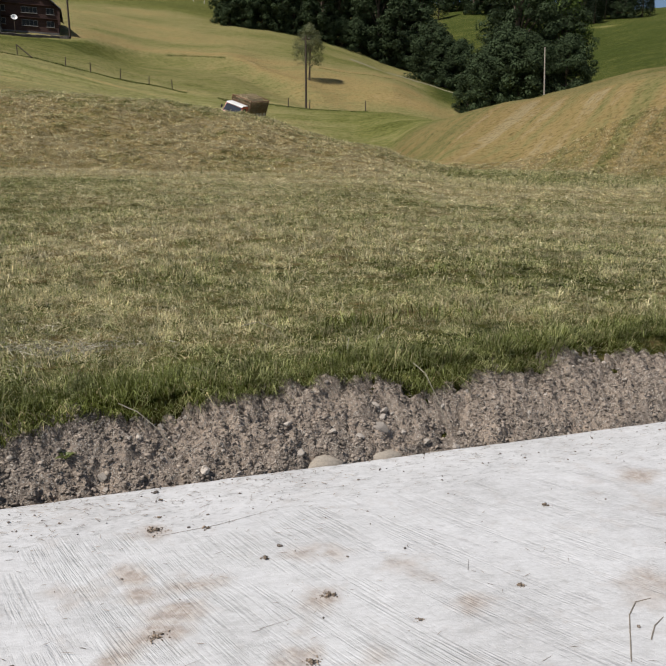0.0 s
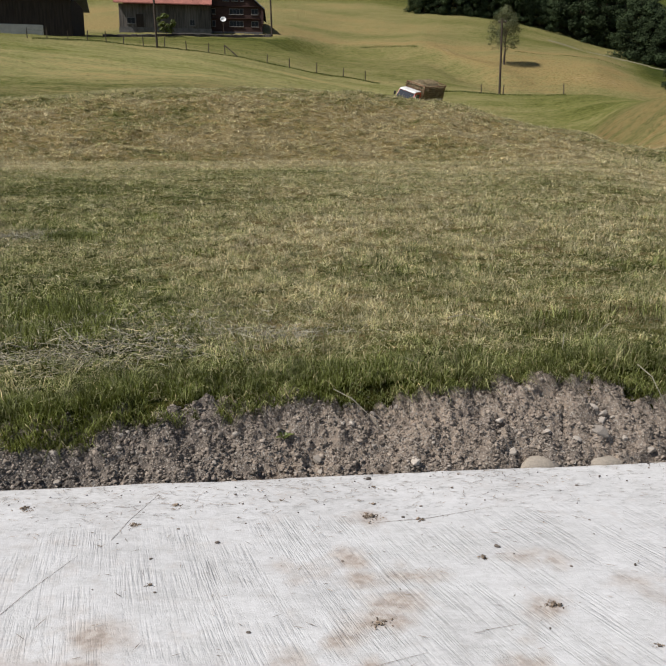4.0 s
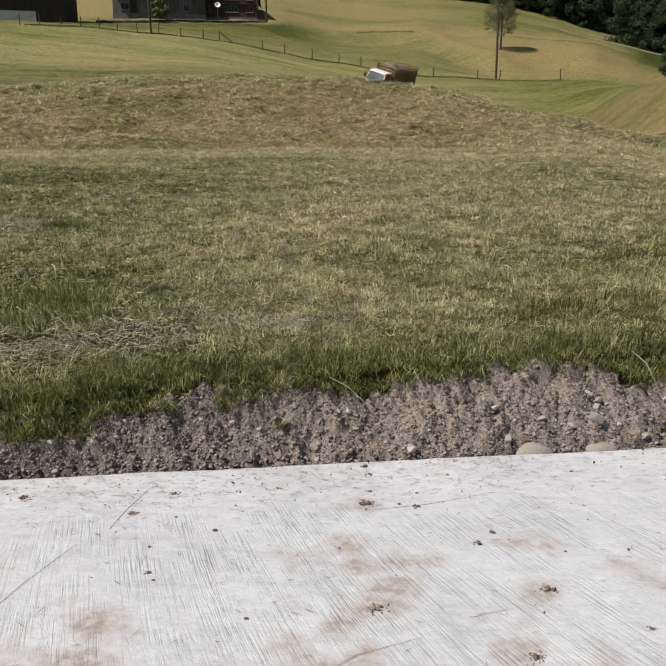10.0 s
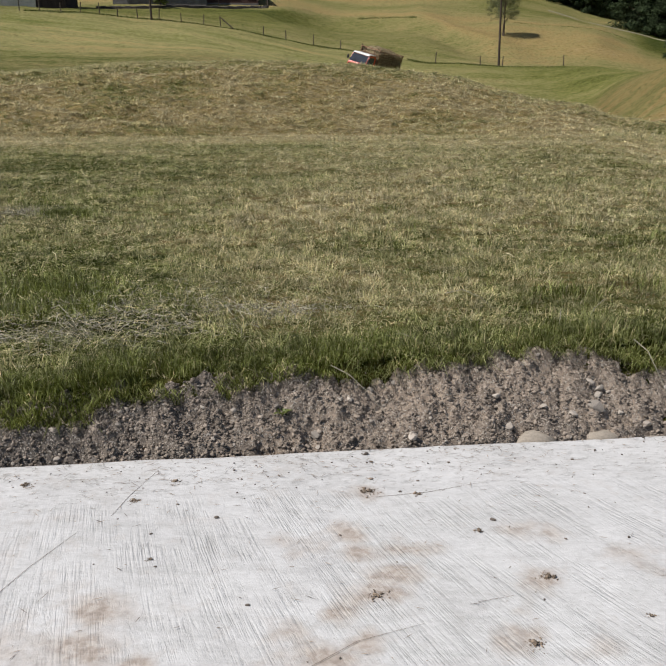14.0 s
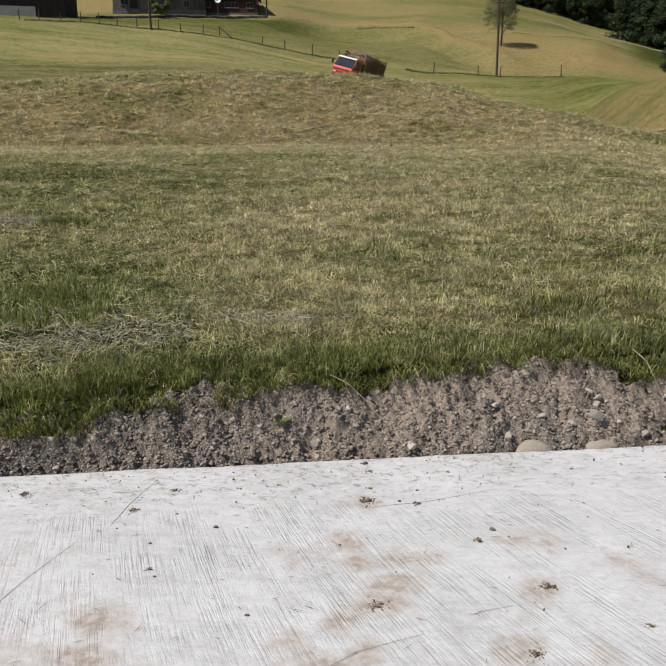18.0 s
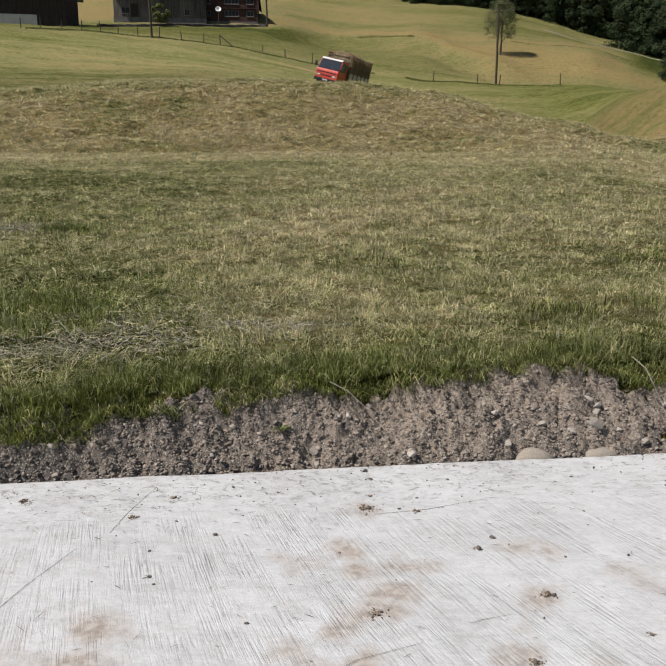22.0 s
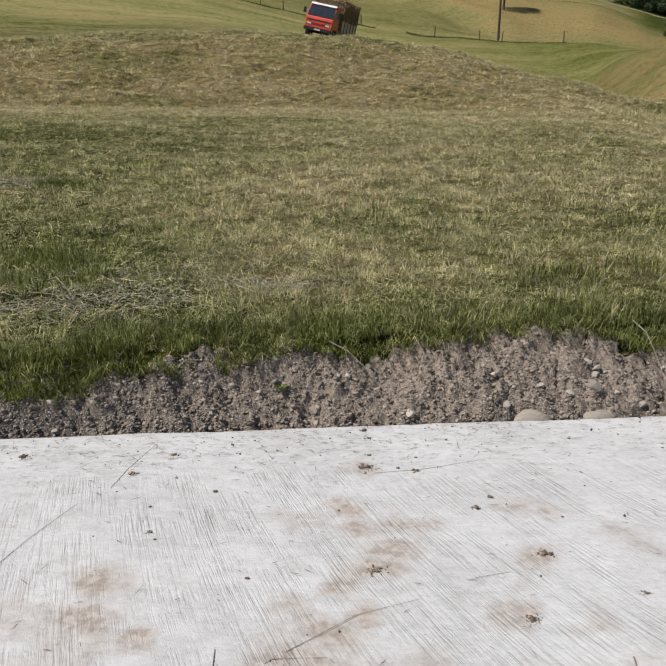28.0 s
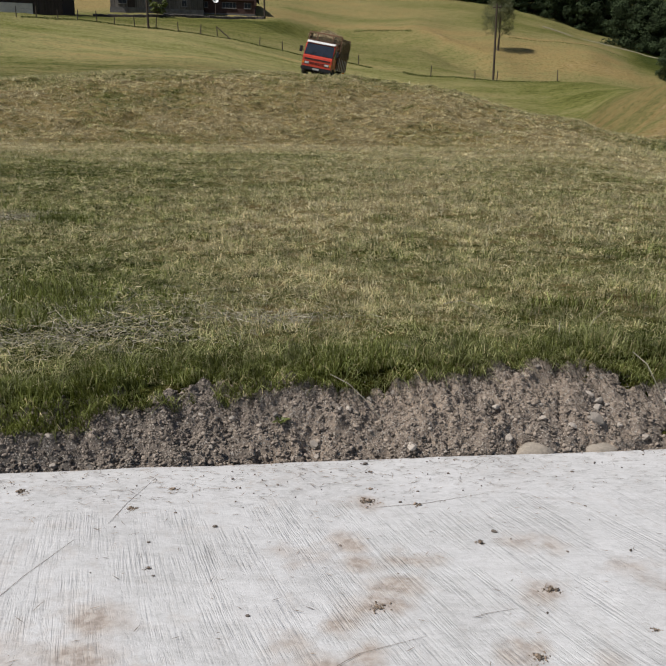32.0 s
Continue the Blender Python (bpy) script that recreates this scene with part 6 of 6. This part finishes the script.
    stalks = new("loose_hay", quads_mesh("loose_hay", np.stack([p - d * L, p + w * 0.012, p + d * L, p - w * 0.012], 1), 4, HAY))
    stalks.parent = body
    # wheels
    wheels = []
    for x in (1.92, -1.35):
        for s in (-1, 1):
            prof = [(0.20, -0.13), (0.34, -0.155), (0.39, -0.13), (0.41, -0.07), (0.41, 0.07), (0.39, 0.13), (0.34, 0.155), (0.20, 0.13)]
            bm = bmesh.new()
            rings = []
            for a in range(28):
                c, sn = math.cos(2 * math.pi * a / 28), math.sin(2 * math.pi * a / 28)
                lug = 1.0 if a % 2 else 0.965
                rings.append([bm.verts.new((r * (lug if r > 0.38 else 1) * c, yy, r * (lug if r > 0.38 else 1) * sn)) for r, yy in prof])
            for a in range(28):
                q, t = rings[a], rings[(a + 1) % 28]
                for b in range(8):
                    bm.faces.new((q[b], q[(b + 1) % 8], t[(b + 1) % 8], t[b]))
            bmesh.ops.recalc_face_normals(bm, faces=bm.faces[:])
            wheel = part("wheel", bm, TYRE, truck, "dark treaded tyre", pose(x, s * 0.80, WHEEL_R))
            part("rim", rod([(0, -0.10, 0), (0, 0, 0), (0, 0.10, 0)], [0.215, 0.19, 0.215], 20), RIM, wheel, "dusty grey rim")
            part("hub", rod([(0, -0.13, 0), (0, 0.13, 0)], 0.07, 10), BLACK, wheel)
            wheels.append((wheel, x, s))
    return truck, wheels


def truck_place(t):
    """Where the truck stands at t seconds: it comes round the shoulder of the hill and turns to the track."""
    x, y, _, _, _, head = [float(v[0]) for v in on_way([t])]
    f = Vector((-math.sin(radians(head)), -math.cos(radians(head)), 0))
    s = Vector((-f.y, f.x, 0))
    def gz(a, b):
        q = Vector((x, y, 0)) + f * a + s * b
        return ground_z(q.x, q.y)
    fl, fr, rl, rr = gz(1.92, 0.8), gz(1.92, -0.8), gz(-1.35, 0.8), gz(-1.35, -0.8)
    f.z = ((fl + fr) - (rl + rr)) / 2 / 3.27
    s.z = ((fl + rl) - (fr + rr)) / 2 / 1.6
    z = (fl + fr + rl + rr) / 4 - f.z * 0.285
    f.normalize()
    up = f.cross(s).normalized()
    s = up.cross(f)
    m = Matrix((f, s, up)).transposed().to_4x4()
    return Matrix.Translation((x, y, z - 0.03)) @ m


# ---- small things on the concrete and the bank ----
def build_litter():
    rs, rng = np.random.RandomState(31), random.Random(31)
    twigs = [[(-1.26, 2.19), (-1.19, 2.45), (-1.09, 2.72)], [(-0.99, 2.85), (-0.96, 3.04), (-0.89, 3.31)], [(-0.15, 1.85), (0.08, 2.03), (0.31, 2.12)], [(-1.01, 1.63), (-0.7, 1.62), (-0.47, 1.62), (-0.36, 1.68), (-0.11, 1.71)],
             [(-0.36, 1.56), (-0.36, 1.7), (-0.37, 1.86)], [(-0.36, 1.73), (-0.31, 1.65), (-0.26, 1.6)], [(0.19, 3.03), (0.44, 3.08), (0.74, 3.19)], [(0.52, 2.24), (0.66, 2.28)], [(0.32, 1.46), (0.34, 1.52), (0.37, 1.53)],
             [(0.34, 1.45), (0.38, 1.47), (0.39, 1.53)], [(0.94, 1.85), (0.93, 1.8), (0.93, 1.76)], [(0.84, 1.71), (0.91, 1.71)], [(0.76, 1.5), (0.81, 1.54)], [(-0.21, 1.8), (-0.19, 1.82), (-0.02, 1.83)],
             [(1.74, 1.78), (1.91, 2.02), (1.99, 2.09), (2.07, 2.1)], [(1.89, 1.87), (1.96, 1.94), (2.03, 1.98)], [(1.44, 1.85), (1.49, 1.87)], [(1.44, 2.45), (1.48, 2.53)]]
    for k, pts in enumerate(twigs):
        thick = 0.0024 if k in (4, 8, 9, 10, 14, 15) else 0.0009
        ps = [(x, y, 0.003 + 0.001 * rng.random()) for x, y in pts]
        ob = part("twig", rod(ps, [thick] * (len(ps) - 1) + [thick * 0.5], 5), TWIG)
        tagged(ob, "thin dry dark stalk lying on the concrete", "twig", "stalks on the concrete")
    # clots of soil and plant bits
    spots = [(0.16, 3.09, 0.07, 60), (-0.93, 2.99, 0.05, 36), (-0.78, 3.19, 0.05, 40), (-1.49, 3.14, 0.05, 30), (-0.73, 2.51, 0.025, 16), (0.16, 2.28, 0.05, 34), (0.82, 2.40, 0.045, 44), (0.67, 2.02, 0.05, 40), (0.40, 3.06, 0.05, 24), (-0.70, 1.44, 0.03, 16), (0.62, 2.73, 0.03, 14), (1.11, 2.17, 0.025, 12), (0.19, 3.41, 0.03, 16), (0.18, 3.22, 0.03, 16), (1.6, 2.3, 0.035, 26), (2.1, 2.95, 0.05, 20), (-0.14, 1.76, 0.09, 40)]
    for x, y, s, n in spots:
        k = n * 2
        s = s * 0.62
        d = np.abs(rs.normal(0, 1, k)) * s
        a = rs.uniform(0, 6.28, k)
        r = np.clip(0.0022 * np.exp(rs.normal(0, 0.5, k)) * np.exp(-d / (2.2 * s)) * (1 + 10 * s), 0.001, 0.009)
        lump = lumps_mesh("plant_litter", rs, np.stack([x + d * np.cos(a), y + 0.7 * d * np.sin(a), r * 0.35 + 0.004 * np.exp(-(d / (0.6 * s)) ** 2)], -1), r, LITTER)
        tagged(new("plant_litter", lump), "small brown clot of soil crumbs and plant bits on the concrete", "litter", "clots on the concrete", "stuff")
    # crumbs and pebbles fallen on the slab
    pebble = [stone_mesh("pebble", 60 + k, surface("dark_crumb", (0.15, 0.125, 0.105), 0.95, 20, 0.3, 0.3, piece=0.4) if k == 0 else bpy.data.materials["dark_crumb"], 0.7) for k in range(4)]
    for k in range(190):
        u = -abs(rng.gauss(0, 0.9)) if k % 2 else -abs(rng.gauss(0, 0.18))
        if u < -2.3:
            continue
        v = rng.uniform(-2, 4.2)
        x, y = from_uv(u - 0.02, v)
        r = 0.0028 * math.exp(abs(rng.gauss(0, 0.5)))
        ob = new("pebble", rng.choice(pebble))
        ob.matrix_basis = Matrix.Translation((x, y, r * 0.45)) @ Euler((0, 0, rng.uniform(0, 6))).to_matrix().to_4x4() @ Matrix.Diagonal((r * 1.2, r, r, 1))
        tagged(ob, "small dark soil crumb on the concrete", "pebble", "crumbs on the concrete")
    for x, y, r in ((-0.31, 2.22, 0.007), (1.25, 3.45, 0.007), (-0.70, 2.46, 0.005)):
        ob = new("pebble", pebble[0])
        ob.matrix_basis = Matrix.Translation((x, y, r * 0.5)) @ Matrix.Diagonal((r * 1.2, r, r, 1))
        tagged(ob, "dark pebble on the concrete", "pebble", "crumbs on the concrete")
    # chaff: short broken stalks strewn along the edge
    n = 1200
    u, v = -np.abs(rs.normal(0, 0.26, n)), np.where(rs.rand(n) < 0.75, rs.uniform(-2.4, 1.2, n), rs.uniform(1.2, 4.2, n))
    far = rs.rand(n) < 0.25
    u[far] = -rs.uniform(0.02, 2.2, far.sum())
    x, y = from_uv(u - 0.02, v)
    a, L = rs.normal(0.1, 0.8, n), rs.uniform(0.004, 0.034, n)
    d = np.stack([np.cos(a) * L, np.sin(a) * L, rs.normal(0, 0.05, n) * L], -1)
    w = np.stack([-np.sin(a), np.cos(a), np.full(n, 0.3)], -1) * 0.0012
    p = np.stack([x, y, rs.uniform(0.004, 0.008, n)], -1)
    tagged(new("chaff", quads_mesh("chaff", np.stack([p - d, p + w, p + d, p - w], 1), 4, LITTER)), "dark broken stalks strewn along the slab's edge", "chaff", kind="stuff")
    # long dry stalks on turf and bank
    for a, c, up in (((-0.98, 3.62, 0.06), (-0.62, 4.05, 0.36), 0.05), ((-0.02, 3.95, 0.36), (0.28, 3.72, 0.16), 0.04), ((0.30, 4.35, 0.42), (0.62, 4.15, 0.36), 0.07), ((1.85, 4.25, 0.44), (1.95, 3.85, 0.10), 0.08), ((0.85, 5.35, 0.50), (1.15, 5.0, 0.46), 0.07), ((1.65, 4.55, 0.45), (1.95, 4.95, 0.55), 0.05), ((-2.0, 4.9, 0.48), (-1.7, 4.55, 0.42), 0.07), ((-1.62, 4.62, 0.42), (-1.1, 4.52, 0.42), 0.05), ((1.45, 4.45, 0.45), (1.55, 4.75, 0.52), 0.05)):
        a, c = Vector(a), Vector(c)
        lift = max(0, ground_z((a.x + c.x) / 2, (a.y + c.y) / 2) - (a.z + c.z) / 2)
        pts = [a, a.lerp(c, 0.35) + Vector((0, 0, up + lift)), a.lerp(c, 0.7) + Vector((0, 0, up * 0.8 + lift)), c]
        ob = part("dry_stalk", rod(pts, [0.0035, 0.003, 0.002, 0.001], 5), STRAW)
        tagged(ob, "long pale dry stalk bent over the turf", "stalk", "dry stalks on the turf")
    # young weed on the bank
    weed = tagged(new("weed"), "small green weed growing on the bank", "weed")
    u, v = edge_uv(-0.29, 3.74)
    weed.matrix_basis = Matrix.Translation((-0.29, 3.74, float(bank_surface(np.array(u), np.array(v))) - 0.005))
    for k in range(16):
        a, L = k * 2.4, rng.uniform(0.04, 0.075)
        tip = Vector((math.cos(a) * L, math.sin(a) * L, rng.uniform(0.02, 0.05)))
        sd = Vector((-math.sin(a), math.cos(a), 0)) * 0.008
        bm = bmesh.new()
        vs = [bm.verts.new(p) for p in (Vector((0, 0, 0)), tip * 0.55 + sd + Vector((0, 0, 0.012)), tip, tip * 0.55 - sd + Vector((0, 0, 0.012)))]
        bm.faces.new(vs)
        part("leaf", bm, FRESH, weed)


def build_path():
    """A pale worn path along the foot of the wood."""
    az = np.radians(np.linspace(15.5, 24.0, 60))
    r = pchip(ANGLES, LINES[7][0], np.degrees(az)) - 8.0
    P = np.stack([np.stack([(r + o) * np.sin(az), (r + o) * np.cos(az), np.zeros(60)], -1) for o in (-0.2, 0.0, 0.2)])
    P[..., 2] = land(P[..., 0], P[..., 1]) + np.array([0.0, 0.10, 0.0])[:, None] + 0.04
    tagged(new("path", grid_mesh("path", P, surface("pale_path", (0.23, 0.205, 0.14), 0.95, 3, 0.25, 0.3))), "pale worn path along the foot of the wood", "path", kind="structure")


# ---- put it together ----
build_ground()
build_track()
build_path()
build_poles()
build_trees()
build_farm()
TRUCK, WHEELS = build_truck()
build_litter()
build_grass()
build_wisps()
build_gravel()
BANK = build_bank()
build_stones(BANK)


def motions():
    steps = [k * 0.5 for k in range(65)]
    places = [(t, truck_place(t)) for t in steps]
    walk(TRUCK, places)
    gone, rolled = 0.0, []
    for k, (t, m) in enumerate(places):
        if k:
            gone += (m.translation - places[k - 1][1].translation).length
        rolled.append((t, math.degrees(gone / WHEEL_R)))
    for wheel, x, s in WHEELS:
        walk(wheel, [(t, pose(x, s * 0.80, WHEEL_R, 0, a, 0)) for t, a in rolled])


motions()
